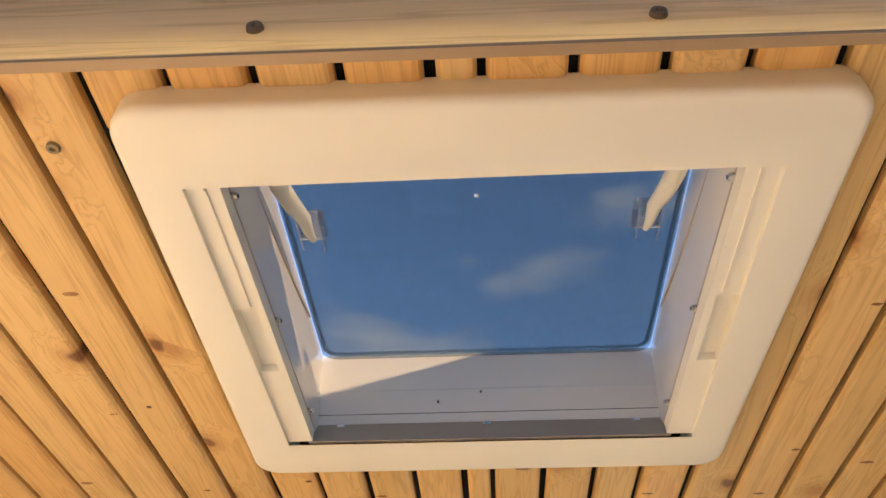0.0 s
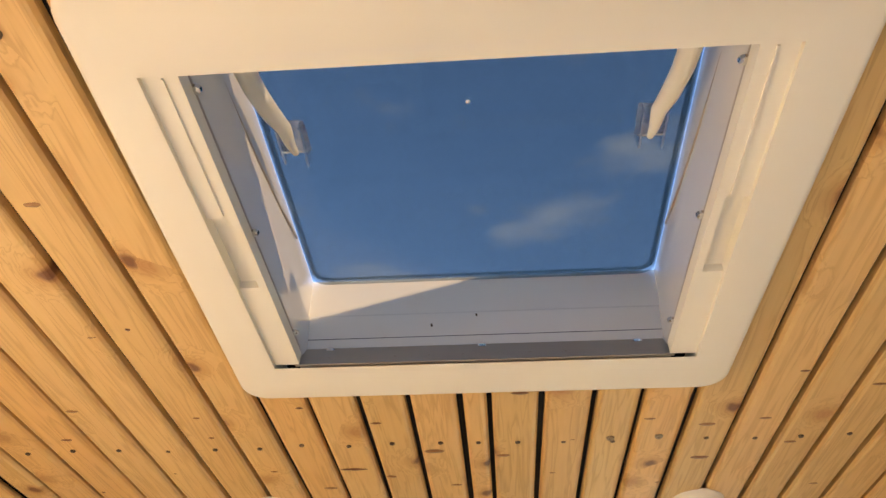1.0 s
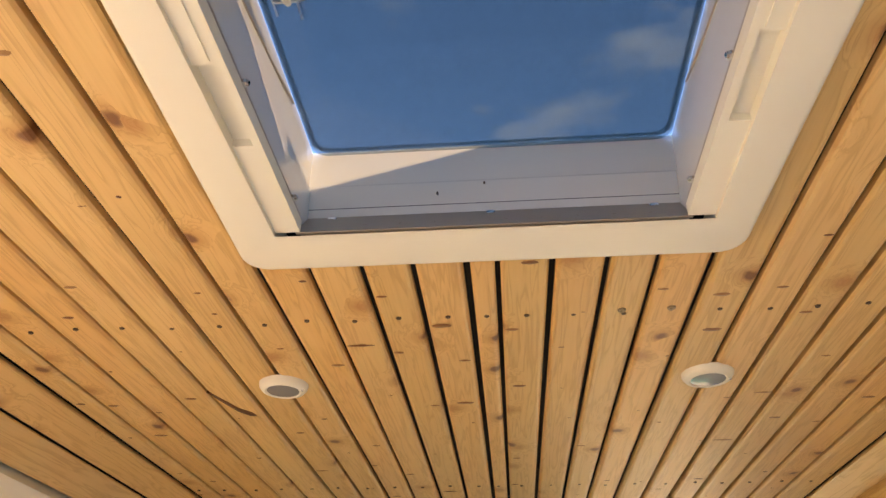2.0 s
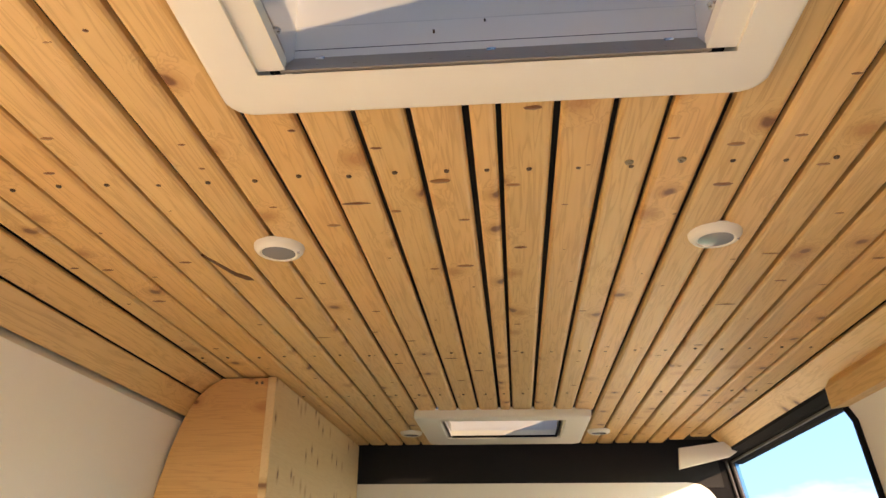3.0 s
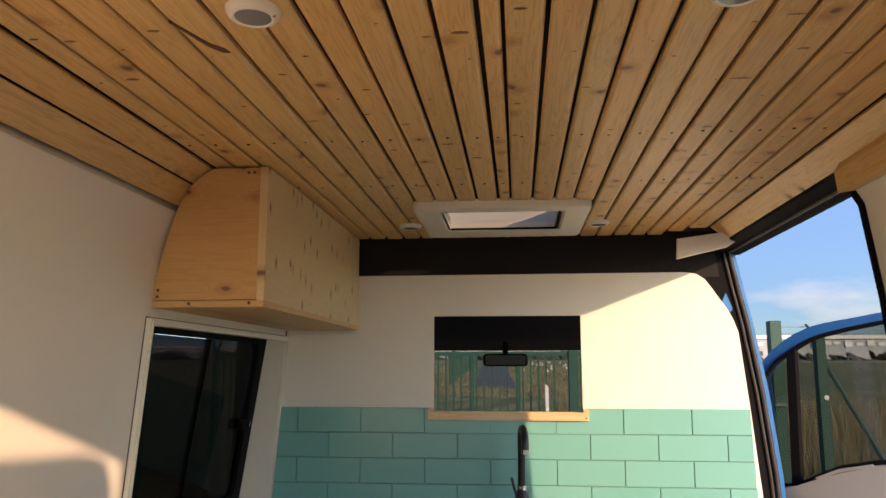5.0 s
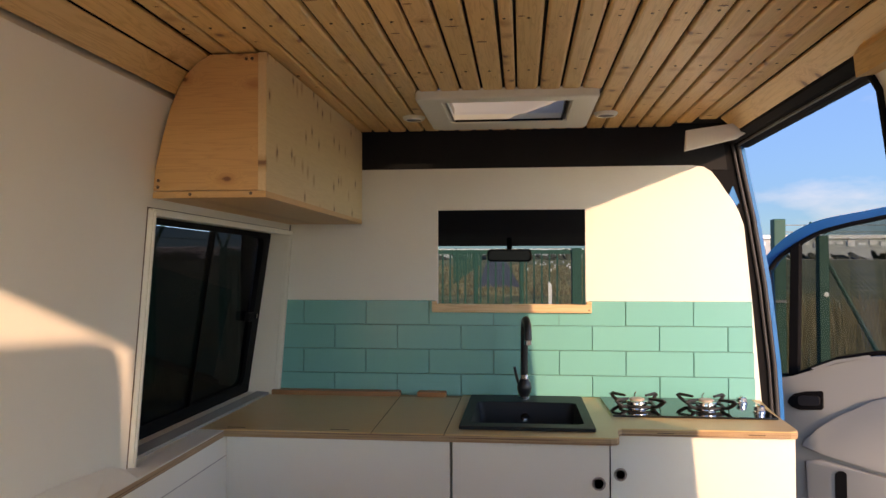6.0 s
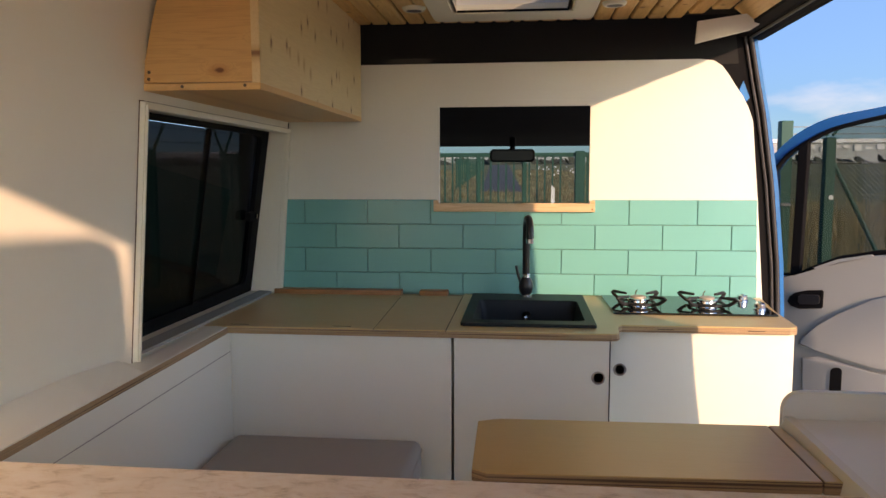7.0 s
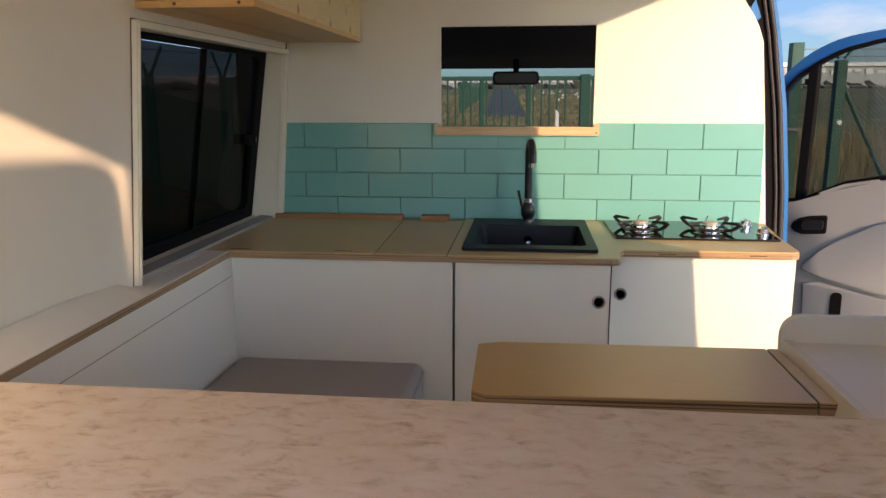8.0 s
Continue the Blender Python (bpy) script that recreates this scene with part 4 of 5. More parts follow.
lever = part("lever", tube([(tx - 0.016, ty - 0.006, tz + 0.044), (tx - 0.022, ty - 0.009, tz + 0.062), (tx - 0.029, ty - 0.014, tz + 0.092)], [0.005, 0.004, 0.0042], 10), BLACK_TAP, tap, "thin black lever", smooth=True)

hob = thing("gas_hob", "black glass two burner gas hob on the worktop", "hob", (0.51, 2.58, TOP))
part("glass_plate", prism([[(0.296, 2.442), (0.716, 2.442), (0.730, 2.728), (0.290, 2.728)]], TOP + 0.0004, TOP + 0.006, XY, bevel=0.001), HOB_GLASS, hob, "glossy black glass plate")
for bx in (0.376, 0.563):
    by, bz = 2.565, TOP + 0.006
    burner = part("burner", lathe([(0.034, 0), (0.034, 0.003), (0.027, 0.005), (0.026, 0.014), (0.030, 0.015), (0.030, 0.019), (0.022, 0.021), (0.001, 0.021)], (bx, by, bz), 28), CHROME, hob, "chrome burner with cap", smooth=True)
    part("burner_cap", lathe([(0.021, 0.0205), (0.021, 0.024), (0.016, 0.026), (0.001, 0.026)], (bx, by, bz), 24), SCREEN_GREY, burner)
    part("igniter", tube([(bx - 0.002, by + 0.034, bz), (bx - 0.002, by + 0.034, bz + 0.03), (bx + 0.002, by + 0.030, bz + 0.038)], 0.0018, 6), CHROME, burner)
    stand = part("pan_stand", tube([(bx + 0.046 * math.cos(2 * math.pi * k / 24), by + 0.046 * math.sin(2 * math.pi * k / 24), bz + 0.007) for k in range(24)], 0.0035, 8, close=True), IRON, hob, "black cast iron pan stand")
    for k in range(4):
        a = math.pi / 4 + k * math.pi / 2
        dirx, diry = math.cos(a), math.sin(a)
        pts = [(bx + dirx * d, by + diry * d, bz + h) for d, h in ((0.046, 0.006), (0.066, 0.009), (0.082, 0.019), (0.091, 0.0265), (0.084, 0.0285), (0.040, 0.0275))]
        part("prong", tube(pts, [0.0042, 0.0048, 0.0052, 0.0052, 0.0048, 0.0034], 6), IRON, stand)
for kx, ky in ((0.683, 2.655), (0.692, 2.520)):
    knob = part("knob", lathe([(0.0165, 0), (0.0165, 0.003), (0.0145, 0.005), (0.0140, 0.016), (0.0120, 0.018), (0.001, 0.018)], (kx, ky, TOP + 0.006), 24), CHROME, hob, "chrome knob", smooth=True)
    part("grip", box(kx - 0.002, kx + 0.002, ky - 0.011, ky + 0.011, TOP + 0.0235, TOP + 0.028, 0.001), CHROME, knob)

# sill of the pass-through
sill = part("window_sill", prism([[(-0.220, 1.164), (0.268, 1.164), (0.268, 1.198), (0.253, 1.198), (0.253, 1.188), (-0.205, 1.188), (-0.205, 1.198), (-0.220, 1.198)]], BULK - 0.022, BULK + 0.016, XZ, bevel=0.001), PINE_SILL)
structure(sill, "light pine sill under the pass-through window", "window sill")
part("screw", lathe([(0.0008, -0.001), (0.0026, -0.001), (0.003, 0.002)], (0.260, BULK - 0.022, 1.172), 10, "y"), SCREW_DARK, sill)

# ---- bench, folding table, side unit, platform ----
bench = thing("bench", "white laminate bench box with a padded seat beside the cabinets", "bench", (-0.43, 1.9, 0))
part("box", box(-0.656, -0.19, 1.30, 2.208, 0.0, 0.535), PANEL_WHITE, bench)
cushion = part("seat_cushion", box(-0.660, -0.186, 1.62, 2.204, 0.538, 0.634, 0.022, 4), UPHOLSTERY, bench, "taupe padded seat cushion", smooth=True)
pts = [(x, y, 0.612) for x, y in round_rect(-0.6605, -0.1855, 1.6195, 2.2045, 0.022, 4)]
part("piping", tube(pts, 0.0022, 6, close=True), UPHOLSTERY, cushion)

TZ = 0.828
side_unit = thing("side_unit", "white side unit with a raised rounded end board", "cabinet", (0.62, 1.5, 0))
part("body", box(0.530, 0.742, 1.30, 1.815, 0.0, 0.822), PANEL_WHITE, side_unit)
part("top", box(0.536, 0.742, 1.30, 1.812, 0.822, 0.838, 0.002), PANEL_WHITE, side_unit, "pale lilac white top")
part("edge_lip", prism([[(0.520, 0.800), (0.530, 0.800), (0.543, 0.836), (0.543, 0.842), (0.528, 0.842)]], 1.30, 1.812, XZ), FRAME_WHITE, side_unit, "rounded cream edge lip", smooth=True)
end_board = [(0.525, 0.70), (0.745, 0.70), (0.745, 0.887)] + [(0.560 + 0.035 * math.cos(radians(a)), 0.852 + 0.035 * math.sin(radians(a))) for a in range(90, 181, 15)]
part("end_board", prism([end_board], 1.814, 1.830, XZ, bevel=0.002), FRAME_WHITE, side_unit, "white end board with a rounded corner")

table = thing("folding_table", "birch plywood folding table flap with clipped corners", "table", (0.25, 1.66, TZ))
flap = [(0.004, 1.532), (0.4965, 1.549), (0.494, 1.799), (0.015, 1.790), (-0.024, 1.772), (-0.020, 1.548)]
part("flap_core", prism([flap], TZ - 0.020, TZ - 0.002, XY, bevel=0.001), PLY_EDGE, table, "layered plywood edge")
part("flap_surface", prism([[(x * 0.998 + 0.0005, 1.66 + (y - 1.66) * 0.996) for x, y in flap]], TZ - 0.002, TZ, XY), BIRCH, table, "smooth birch surface")
part("hinge_strip_core", prism([[(0.4995, 1.549), (0.5265, 1.549), (0.5165, 1.800), (0.4970, 1.800)]], TZ - 0.020, TZ - 0.002, XY), PLY_EDGE, table)
part("hinge_strip", prism([[(0.5000, 1.5495), (0.5260, 1.5495), (0.5160, 1.7995), (0.4975, 1.7995)]], TZ - 0.002, TZ, XY), BIRCH, table)
part("bracket", box(0.30, 0.50, 1.56, 1.60, TZ - 0.045, TZ - 0.021), PANEL_WHITE, table)

platform = thing("bed_platform", "raised platform covered in mottled beige suede", "platform", (0, 0.8, 0))
bm = box(-0.690, 0.740, 0.34, 1.285, 0.860, 0.920, 0.006, 3)
part("cover", bm, SUEDE, platform, "mottled beige suede cover", smooth=True)
part("base", box(-0.688, 0.735, 0.36, 1.270, 0.0, 0.859), PANEL_WHITE, platform)

# ---- sliding door opening and front pillar ----
rail = part("door_header", prism([[(0.664, 1.700), (0.668, 1.684), (0.690, 1.676), (0.706, 1.680), (0.708, 1.677), (0.735, 1.675), (0.765, 1.678), (0.79, 1.70), (0.79, 1.76), (0.664, 1.76)]], 1.815, 2.84, XZ), RUBBER)
structure(rail, "black sliding door header with rubber seal", "door header")
part("seal", tube([(0.742, 1.83, 1.680), (0.742, 2.2, 1.680), (0.738, 2.6, 1.681), (0.725, 2.78, 1.682)], 0.008, 8), RUBBER, rail)
part("rail_strip", box(0.7085, 0.7145, 1.83, 2.76, 1.671, 1.6775, 0.001), WIRE, rail, "thin pale metal rail")
gusset = part("header_trim", prism([[(0.521, 1.690), (0.517, 1.631), (0.660, 1.664), (0.70, 1.690), (0.70, 1.718), (0.664, 1.709)]], 2.585, 2.60, XZ, bevel=0.002), WALL)
structure(gusset, "pale grey trim board at the header's end", "trim")
trim_end = part("pillar_trim_board", prism([[(0.648, 1.680), (0.652, 1.640), (0.700, 1.648), (0.74, 1.66), (0.74, 1.73), (0.66, 1.70)]], 1.25, 1.812, XZ, bevel=0.001), PINE)
structure(trim_end, "short pine trim board at the door pillar", "trim")
pillar_pts = [(0.706, 1.690), (0.730, 1.56), (0.752, 1.452), (0.783, 1.247), (0.808, 1.006), (0.816, 0.868), (0.826, 0.5), (0.828, 0.0)]
inner = [(x - 0.012, z) for x, z in pillar_pts]
pillar = part("door_pillar", prism([[(0.56, 1.70)] + inner + [(0.73, 0.0), (0.73, 0.90), (0.70, 1.20), (0.60, 1.5)]], 2.770, 2.82, XZ), RUBBER)
structure(pillar, "black front door pillar with rubber seal", "pillar")
part("seal", tube([(x, 2.775, z) for x, z in pillar_pts], 0.0125, 10), RUBBER, pillar, smooth=True)
for dx, dy, rad in ((-0.0135, 2.766, 0.0045), (0.002, 2.762, 0.0055)):
    part("seal_ridge", tube([(x + dx, dy, z) for x, z in pillar_pts], rad, 8), SEAL_GREY, pillar, "dark grey ridge of the seal", smooth=True)
part("painted_edge", prism([[(x - 0.004, z) for x, z in pillar_pts] + [(x + (0.034 if z > 1.3 else 0.036), z) for x, z in reversed(pillar_pts)]], 2.81, 2.90, XZ), BLUE_PAINT, pillar, "blue painted pillar edge")
part("blue_corner", prism([[(0.676, 1.505), (0.70, 1.485), (0.714, 1.50), (0.695, 1.55)]], 2.765, 2.772, XZ), BLUE_PAINT, pillar)

# ---- open front door ----
DY, SWING = 3.40, radians(38)


def DOOR(u, v, w):
    """A place on the open door: u from the sill line's plan, v its height, w depth; the door stands 38 degrees short of square."""
    m = (u - 0.06) / 2.962
    s = (2.962 * m - 0.90) / (math.cos(SWING) + m * math.sin(SWING))
    k = (2.962 - s * math.sin(SWING)) / 2.962
    d = DY - w
    return (0.96 + s * math.cos(SWING) - d * math.sin(SWING), DY - s * math.sin(SWING) - d * math.cos(SWING), 1.273 + (v - 1.273) * k)


def eased(points, first, last, steps=5):
    """The outline with the corners from first to last drawn as one smooth curve."""
    out = list(points[:first])
    for i in range(first, last):
        a, p, q, d = (Vector(points[max(first, min(last, j))]) for j in (i - 1, i, i + 1, i + 2))
        for s in range(steps):
            u = s / steps
            v = 0.5 * (2 * p + (q - a) * u + (2 * a - 5 * p + 4 * q - d) * u * u + (3 * p - a - 3 * q + d) * u ** 3)
            out.append((v.x, v.y))
    return out + list(points[last:])


front_door = thing("front_door", "open blue van door with grey inner trim and clear window", "car door", (1.2, 3.2, 0))
glass_hole = [(1.012, 0.897), (1.100, 0.899), (1.171, 0.931), (1.249, 0.962), (1.386, 0.984), (1.80, 1.00), (1.86, 1.10), (1.84, 1.46), (1.70, 1.512), (1.50, 1.508), (1.333, 1.477), (1.266, 1.461), (1.188, 1.438), (1.114, 1.399), (1.038, 1.345), (0.996, 1.290)]
outer_edge = [(0.96, 0.10), (1.92, 0.10), (1.95, 0.9), (1.93, 1.49), (1.75, 1.556), (1.50, 1.546), (1.329, 1.516), (1.197, 1.489), (1.122, 1.459), (1.059, 1.420), (1.002, 1.366), (0.983, 1.331), (0.965, 1.2)]
glass_hole, outer_edge = eased(glass_hole, 7, 15), eased(outer_edge, 4, 12)
part("shell", prism([outer_edge, glass_hole], DY, DY + 0.05, DOOR), BLUE_PAINT, front_door, "blue painted door shell", smooth=True)
part("seal", tube([DOOR(x, z, DY - 0.002) for x, z in glass_hole], 0.008, 8, close=True), RUBBER, front_door, smooth=True)
panel_edge = [(1.00, 0.14), (1.90, 0.14), (1.92, 0.97), (1.80, 0.985), (1.386, 0.974), (1.249, 0.952), (1.171, 0.922), (1.10, 0.890), (1.00, 0.887)]
trim_panel = part("trim_panel", prism([panel_edge], DY - 0.045, DY - 0.001, DOOR, bevel=0.008), GREY_TRIM, front_door, "moulded grey inner trim", smooth=True)
part("armrest", prism([[(1.128, 0.636), (1.134, 0.662), (1.19, 0.708), (1.252, 0.748), (1.38, 0.815), (1.80, 0.90), (1.80, 0.50), (1.408, 0.551), (1.20, 0.612)]], DY - 0.057, DY - 0.044, DOOR, bevel=0.006), GREY_TRIM, trim_panel, "raised grey armrest moulding", smooth=True)
part("pocket", prism([[(1.160, 0.16), (1.140, 0.585), (1.20, 0.592), (1.42, 0.532), (1.80, 0.49), (1.80, 0.16)]], DY - 0.060, DY - 0.044, DOOR, bevel=0.01), GREY_TRIM, trim_panel, "grey door pocket", smooth=True)
part("pocket_slot", prism([round_rect(1.248, 1.290, 0.40, 0.552, 0.018)], DY - 0.0630, DY - 0.0602, DOOR), RUBBER, trim_panel, "dark pocket slot")
pull = part("door_pull", prism([[(1.076, 0.800), (1.084, 0.818), (1.102, 0.832), (1.140, 0.841), (1.200, 0.844), (1.206, 0.838), (1.206, 0.780), (1.200, 0.774), (1.120, 0.772), (1.090, 0.782)]], DY - 0.052, DY - 0.044, DOOR, bevel=0.003), RUBBER, trim_panel, "black door pull")
part("lever", prism([round_rect(1.118, 1.196, 0.790, 0.826, 0.012)], DY - 0.060, DY - 0.051, DOOR, bevel=0.002), BLACK_TAP, pull)
part("divider", prism([[(1.068, 0.893), (1.103, 0.899), (1.114, 1.398), (1.079, 1.374)]], DY - 0.012, DY + 0.02, DOOR, bevel=0.003), RUBBER, front_door, "black quarter light divider")
part("sill_strip", prism([[(1.165, 0.928), (1.249, 0.960), (1.37, 0.980), (1.38, 0.972), (1.255, 0.950), (1.18, 0.922)]], DY - 0.055, DY - 0.044, DOOR), GREY_TRIM, front_door)
door_glass = part("pane", prism([glass_hole], DY + 0.02, DY + 0.024, DOOR), DOOR_GLASS, front_door, "clear door glass")
door_glass.visible_shadow = False

# ---- unseen open rear door, its outline cut to shade the side wall ----
rear_door = thing("rear_door", "open blue van rear door beside the rear opening", "car door", (0.82, -0.3, 0))
shade = [(-0.44, 0.0), (-0.004, 0.0), (-0.004, 1.475), (-0.015, 1.475), (-0.022, 1.535), (-0.037, 1.645), (-0.052, 1.71), (-0.08, 1.742), (-0.13, 1.756), (-0.33, 1.769), (-0.44, 1.775)]
part("shell", prism([shade], 0.80, 0.812, YZ), BLUE_PAINT, rear_door, "blue painted rear door")

# unseen upright, added to keep sun off the side window's trim
rear_pillar = part("rear_pillar", box(0.80, 0.812, -0.0035, REAR, 0.0, 1.74), RUBBER)
structure(rear_pillar, "unseen upright added to narrow the sun strip on the side wall", "pillar")
# unseen second door, added so its pale lining throws light into the van
bounce_door = thing("rear_door", "unseen open rear door added so its pale lining bounces light", "car door", (-0.84, -0.2, 0))
part("shell", box(-0.90, -0.86, -0.46, 0.29, -0.1, 1.72, 0.01), BLUE_PAINT, bounce_door, "blue painted rear door")
part("lining", box(-0.86, -0.845, -0.42, 0.25, 0.0, 1.62, 0.004), WALL, bounce_door, "cream inner lining added to bounce light")

# ---- rear-view mirror ----
mirror = thing("rear_view_mirror", "black rear view mirror hanging from the windscreen top", "mirror", (0.004, 3.70, 1.357))
part("housing", prism([round_rect(-0.092, 0.100, 1.329, 1.384, 0.016)], 3.690, 3.720, XZ, bevel=0.006), RUBBER, mirror, "black plastic housing", smooth=True)
part("glass", prism([round_rect(-0.084, 0.092, 1.336, 1.377, 0.012)], 3.687, 3.6905, XZ), MIRROR_GLASS, mirror, "dark mirror glass")
part("stalk", tube([(0.004, 3.71, 1.38), (0.004, 3.73, 1.42), (0.004, 3.76, 1.46)], 0.012, 10), RUBBER, mirror)

# ---- outdoors ----
GROUND, RISE, GY = -0.55, 0.0187, 9.0


def G(y):
    """The ground's height, which rises gently ahead of the van."""
    return GROUND + RISE * y


bm = bmesh.new()
bmesh.ops.create_grid(bm, x_segments=1, y_segments=1, size=2500, matrix=Matrix.Translation((0, 0, G(0))) @ Matrix.Rotation(math.atan(RISE), 4, "X"))
ground = part("ground", bm, FIELD)
structure(ground, "dry straw coloured grassland", "ground")
# unseen ground, laid pale to bounce more light into the van
yard = part("yard", prism([rect(-30, 30, -40, 6.5)], 0.002, 0.012, lambda u, v, w: (u, v, G(v) + w)), GRAVEL)
structure(yard, "unseen pale gravel ground added to bounce light into the van", "ground")
road = part("road", prism([[(-2.35, 43.0), (-0.05, 43.0), (-6.1, 285), (-12.8, 285)]], 0.004, 0.02, lambda u, v, w: (u, v, G(v) + w)), TARMAC)
structure(road, "worn grey tarmac track beyond the gate", "road")


def post(parent, x, y, w, z1, name="post"):
    return part(name, box(x - w / 2, x + w / 2, y - w / 2, y + w / 2, G(y) - 0.05, z1, 0.008), GREEN_PAINT, parent)


gate = thing("gate", "green painted steel palisade gate", "gate", (-0.8, GY, G(GY)))
for z in (1.488, -0.15):
    part("rail", box(-3.4, 0.72, GY - 0.025, GY + 0.025, z - 0.024, z + 0.024), GREEN_PAINT, gate)
for x in (-2.9, -1.75, -0.462, 0.055):
    post(gate, x, GY, 0.052, 1.51, "upright")
for k in range(45):
    x = -3.35 + k * 0.0865
    if min(abs(x - c) for c in (-2.9, -1.75, -0.462, 0.055)) > 0.045:
        part("bar", box(x - 0.010, x + 0.010, GY - 0.010, GY + 0.010, -0.42, 1.475), GREEN_PAINT, gate)
gp = thing("gate_post", "thick green painted steel gate post", "post", (0.668, GY, G(GY)))
post(gp, 0.668, GY, 0.11, 1.53)
gp2 = thing("gate_post", "tall green painted steel fence post", "post", (2.85, GY, G(GY)))
post(gp2, 2.85, GY, 0.125, 1.84)
part("latch", box(2.78, 2.90, GY - 0.12, GY - 0.09, 0.93, 0.96), WIRE, gp2)


def fence_panel(x0, x1, y, label):
    fence = thing("palisade_fence", label, "fence", ((x0 + x1) / 2, y, GROUND), "fences")
    for z in (1.488, -0.15):
        part("rail", box(x0, x1, y - 0.02, y + 0.02, z - 0.025, z + 0.025), GREEN_PAINT, fence)
    n = int((x1 - x0) / 0.15)
    for k in range(n):
        x = x0 + 0.05 + k * 0.15
        part("pale", box(x - 0.03, x + 0.03, y - 0.008, y + 0.008, -0.45, 1.5), GREEN_PAINT, fence)


fence_panel(0.72, 2.72, GY + 0.02, "green steel palisade fence beside the gate")
# a second run of fence going away on the far side
side_fence = thing("palisade_fence", "pale green palisade fence running away along the track", "fence", (-5.5, 70, G(70)), "fences")
for k in range(22):
    y = 47 * 1.055 ** k
    x = -4.1 - (y - 47) * 0.036
    part("pale", box(x - 0.055, x + 0.055, y - 0.03, y + 0.03, G(y), G(y) + 1.9), GREEN_PAINT, side_fence)

mesh_fence = thing("mesh_fence", "green posted chain link fence with barbed wire on top", "fence", (6, GY, GROUND), "fences")
for x in (3.31, 6.3, 9.3, 12.3):
    p = post(mesh_fence, x, GY, 0.105, 1.66)
    for s in (-1, 1):
        part("arm", tube([(x + s * 0.03, GY, 1.68), (x + s * 0.14, GY + s * 0.05, 1.80)], 0.014, 6), GREEN_PAINT, p)
part("badge", lathe([(0.001, -0.004), (0.026, -0.004), (0.026, 0.0)], (3.33, GY - 0.054, 1.02), 20, "y"), WHITE_POST, mesh_fence, "round pale badge")
part("brace", tube([(3.36, GY + 0.05, 1.42), (4.35, GY + 0.05, -0.5)], 0.025, 8), GREEN_PAINT, mesh_fence)
for z in (1.40, 1.70, 1.775):
    part("strand", tube([(2.9, GY, z), (6, GY, z - 0.015), (12.3, GY, z)], 0.006, 4), WIRE, mesh_fence)
bm = bmesh.new()
for k in range(-36, 130):
    for s in (1, -1):
        x = 3.35 + k * 0.052
        a, b = (x, -0.5), (x + s * 1.9, 1.4)
        v = [bm.verts.new(p) for p in ((a[0], GY, a[1]), (a[0] + 0.005, GY, a[1]), (b[0] + 0.005, GY, b[1]), (b[0], GY, b[1]))]
        if min(a[0], b[0]) > 2.95:
            bm.faces.new(v)
loose = [v for v in bm.verts if not v.link_faces]
bmesh.ops.delete(bm, geom=loose, context="VERTS")
tagged(part("wire_mesh", bm, WIRE, mesh_fence, "diamond wire netting"), kind="stuff")

left_fence = thing("mesh_fence", "green posted wire fence beyond the side window", "fence", (-5.2, 14, G(14)), "fences")
for k in range(8):
    y = 5.5 + 2.6 * k
    p = post(left_fence, -5.2, y, 0.10, G(y) + 1.95)
    for s in (-1, 1):
        part("arm", tube([(-5.2, y + s * 0.03, G(y) + 1.93), (-5.2 + s * 0.05, y + s * 0.30, G(y) + 2.35)], 0.025, 6), GREEN_PAINT, p)
for h in (0.6, 1.2, 1.85, 2.1, 2.3):
    part("strand", tube([(-5.2, 4, G(4) + h), (-5.2, 14, G(14) + h), (-5.2, 26, G(26) + h)], 0.008, 4), WIRE, left_fence)
for k in range(24):
    y = random.uniform(82, 180)
    x = y * random.uniform(0.003, 0.068)
    mark = thing("marker_light", "small white marker light standing in the field", "marker", (x, y, G(y)), "field markers")
    part("head", lathe([(0.10, 0.0), (0.12, 0.24), (0.06, 0.3)], (x, y, G(y)), 8), WHITE_POST, mark)
white_post = thing("marker_post", "leaning white plastic marker post in the grass", "post", (0.37, 8.8, G(GY)))
part("post", prism([[(0.345, GROUND), (0.39, GROUND), (0.385, 1.12), (0.35, 1.16)]], 8.78, 8.81, XZ), WHITE_POST, white_post)

bm = bmesh.new()
for k in range(20000):
    if k >= 16000:
        y = 34 + 90 * random.random() ** 1.5
        x = y * random.uniform(-0.12, 0.10)
        h = random.uniform(0.1, 0.32)
        if -0.055 * y - 0.2 < x < -0.02 * y + 0.8 and y > 42:
            continue
    elif k < 13000:
        x, y = random.uniform(1.2, 16), 9.4 + 16 * random.random() ** 1.6
        h = random.uniform(0.25, 0.85)
    else:
        x, y = random.uniform(-8, 3), random.uniform(9.2, 24)
        if -1.3 - (y - 10) * 0.06 < x < 0.6 - (y - 10) * 0.03:
            continue
        h = random.uniform(0.12, 0.45)
    lean, w = random.uniform(-0.18, 0.18), random.uniform(0.003, 0.008) * max(1.0, y / 14)
    a = [bm.verts.new(p) for p in ((x - w, y, G(y)), (x + w, y, G(y)), (x + lean * 0.4 + w * 0.7, y, G(y) + h * 0.6), (x + lean * 0.4 - w * 0.7, y, G(y) + h * 0.6), (x + lean, y + 0.03, G(y) + h))]
    bm.faces.new((a[0], a[1], a[2], a[3]))
    bm.faces.new((a[3], a[2], a[4]))
grass = part("dry_grass", bm, STRAW)
tagged(grass, "tall dry straw coloured grass", "grass", kind="stuff")

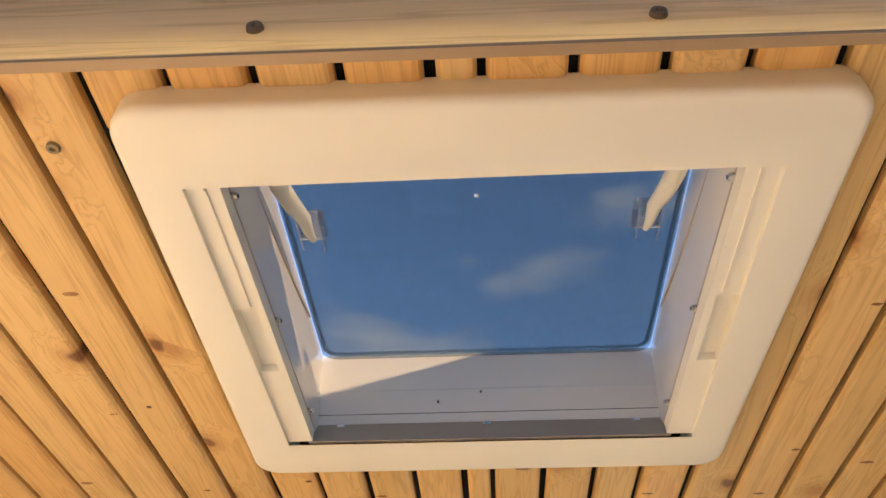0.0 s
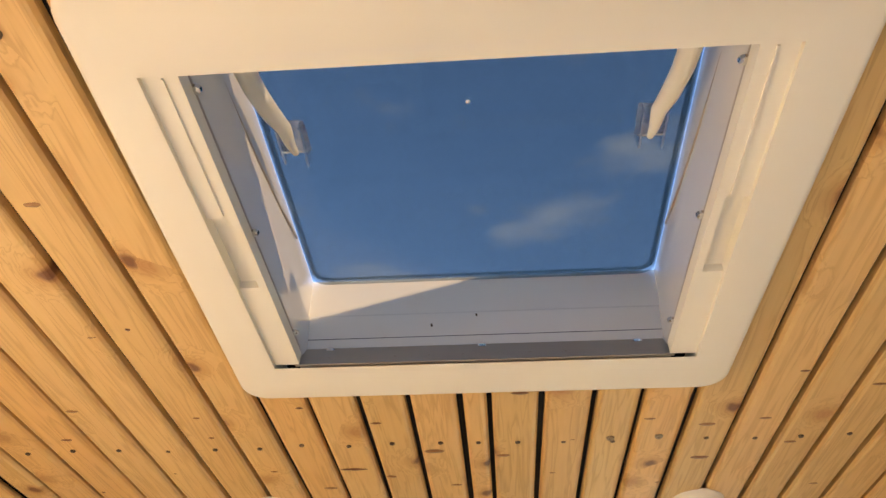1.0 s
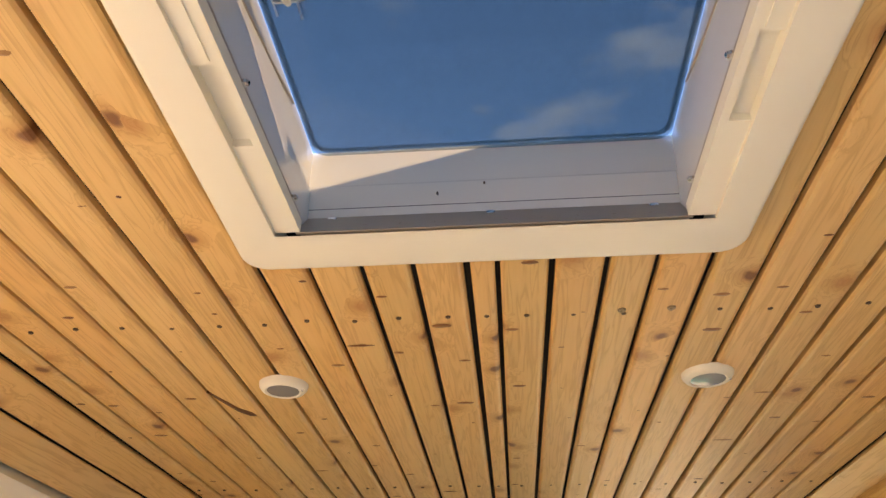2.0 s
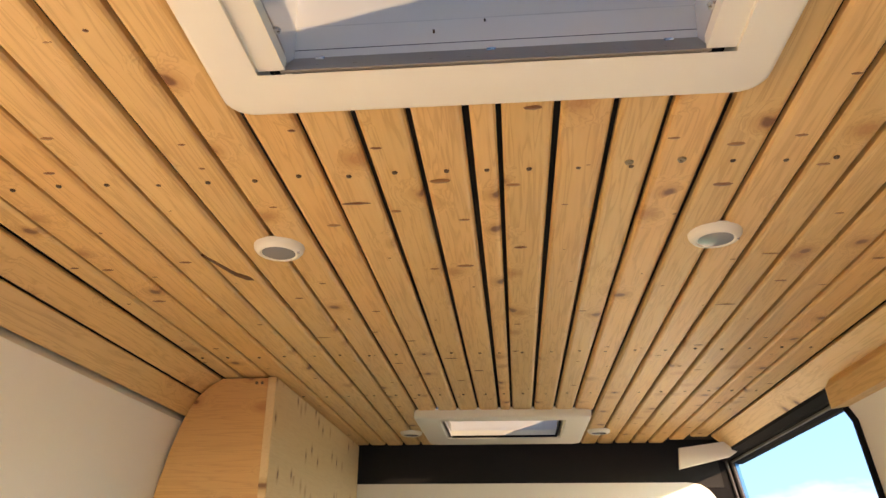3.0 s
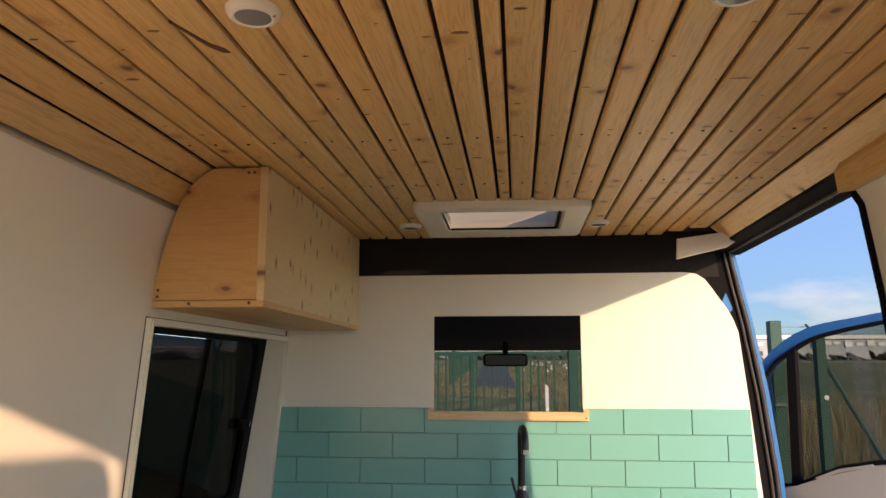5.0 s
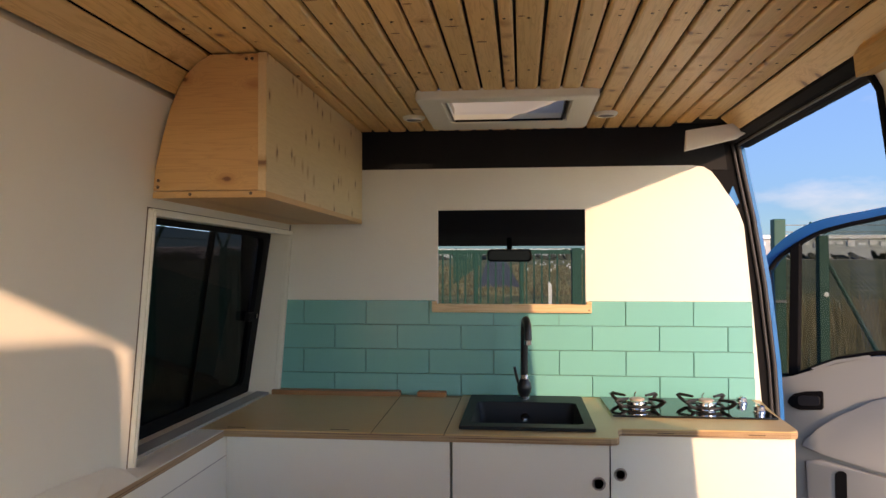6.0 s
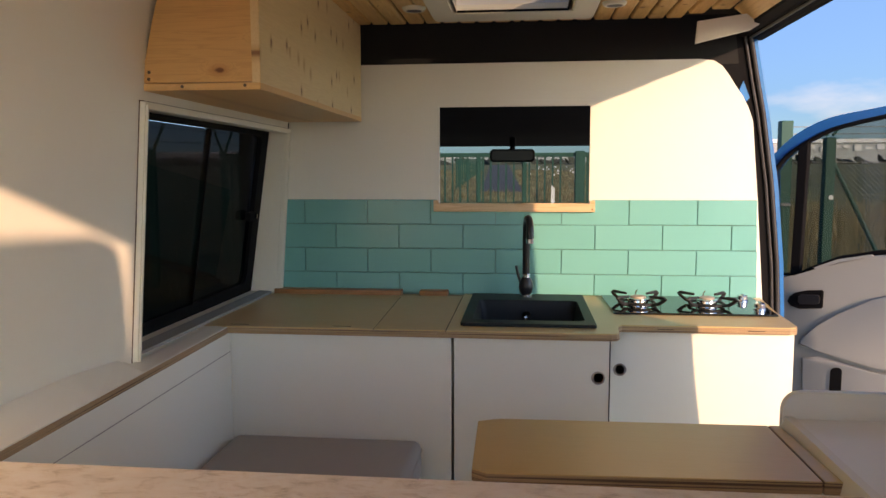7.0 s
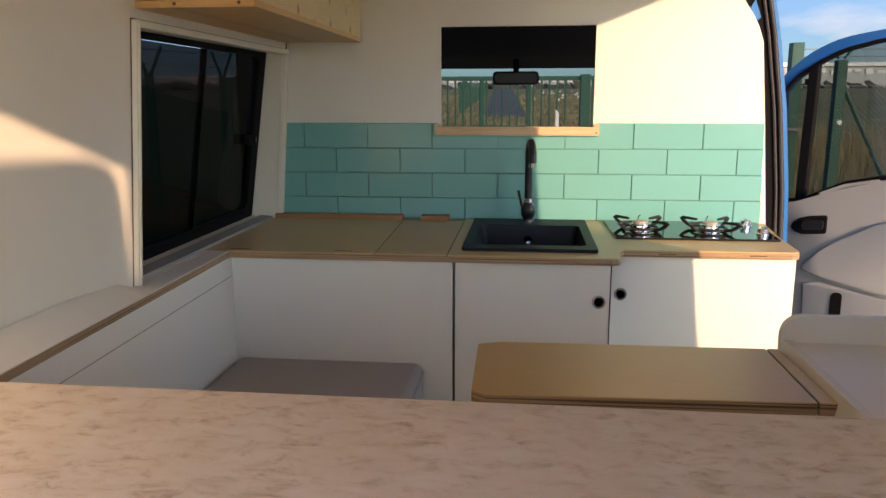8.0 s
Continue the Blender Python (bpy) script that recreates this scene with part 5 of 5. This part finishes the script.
# far glasshouses and tree belt
for x0, x1, y, h in ((70, 330, 300, 9.0), (-60, 40, 420, 5), (-260, -90, 360, 6)):
    z = G(y)
    far = thing("glasshouse", "long low pale glasshouse on the horizon", "building", ((x0 + x1) / 2, y, z), "far buildings")
    part("wall", box(x0, x1, y, y + 40, z, z + h * 0.82), FAR_GREY, far)
    part("roof", box(x0 - 1, x1 + 1, y - 1, y + 40, z + h * 0.84, z + h), FAR_WHITE, far)
    for j in range(int((x1 - x0) / 4)):
        part("pane", box(x0 + j * 4 + 0.5, x0 + j * 4 + random.uniform(2.2, 3.7), y - 0.6, y - 0.2, z + h * random.uniform(0.45, 0.62), z + h * random.uniform(0.66, 0.78)), FAR_WHITE, far)
bm = bmesh.new()
for k in range(500):
    x, y = random.uniform(-420, 420), random.uniform(250, 292)
    h = random.uniform(0.4, 1.3)
    m = Matrix.LocRotScale((x, y, G(y) + h * 0.5), Euler((random.random(), random.random(), random.random())), (random.uniform(2, 5), 2, h * 0.7))
    bmesh.ops.create_icosphere(bm, subdivisions=1, radius=1, matrix=m)
tagged(part("far_hedge", bm, FAR_DARK), "dark hedge along the horizon", "hedge", kind="stuff")


# ---- tiles, last ----
def tile_piece(x0, x1, z0, z1, notch=False):
    g = 0.0011
    x0, x1, z0, z1 = x0 + g, x1 - g, z0 + g, z1 - g
    bm = bmesh.new()
    front, back, e = BULK - 0.0075, BULK - 0.002, 0.0016
    if notch:
        cut = 1.1630
        outline = [(x0, z0), (x1, z0)]
        outline += [(x1, z1), (0.2695, z1), (0.2695, cut)] if x1 > 0.270 else [(x1, cut)]
        outline += [(-0.2215, cut), (-0.2215, z1), (x0, z1)] if x0 < -0.222 else [(x0, cut)]
        prism([outline], front, back, XZ, bm)
    else:
        lo, hi = ([bm.verts.new((x, y, z)) for x, z in ((x0, z0), (x1, z0), (x1, z1), (x0, z1))] for y in (back, front + 0.0012))
        tp = [bm.verts.new((x, front, z)) for x, z in ((x0 + e, z0 + e), (x1 - e, z0 + e), (x1 - e, z1 - e), (x0 + e, z1 - e))]
        for p, q in ((lo, hi), (hi, tp)):
            for k in range(4):
                bm.faces.new((p[k], p[(k + 1) % 4], q[(k + 1) % 4], q[k]))
        bm.faces.new(tp)
    part("tile", bm, TILE, bulkhead)


ROW = 0.0757
for r in range(4):
    z1 = 1.20 - ROW * r
    z0 = max(z1 - ROW, TOP + 0.001)
    x = -0.63 - 0.2 + (0.1 if r % 2 else 0.0)
    left = -0.713 - 0.004 * r
    right = 0.742 + 0.0025 * r
    while x < right - 0.01:
        a, b = max(x, left), min(x + 0.2, right)
        if b - a > 0.012:
            tile_piece(a, b, z0, z1, r == 0 and b > -0.222 and a < 0.27)
        x += 0.2
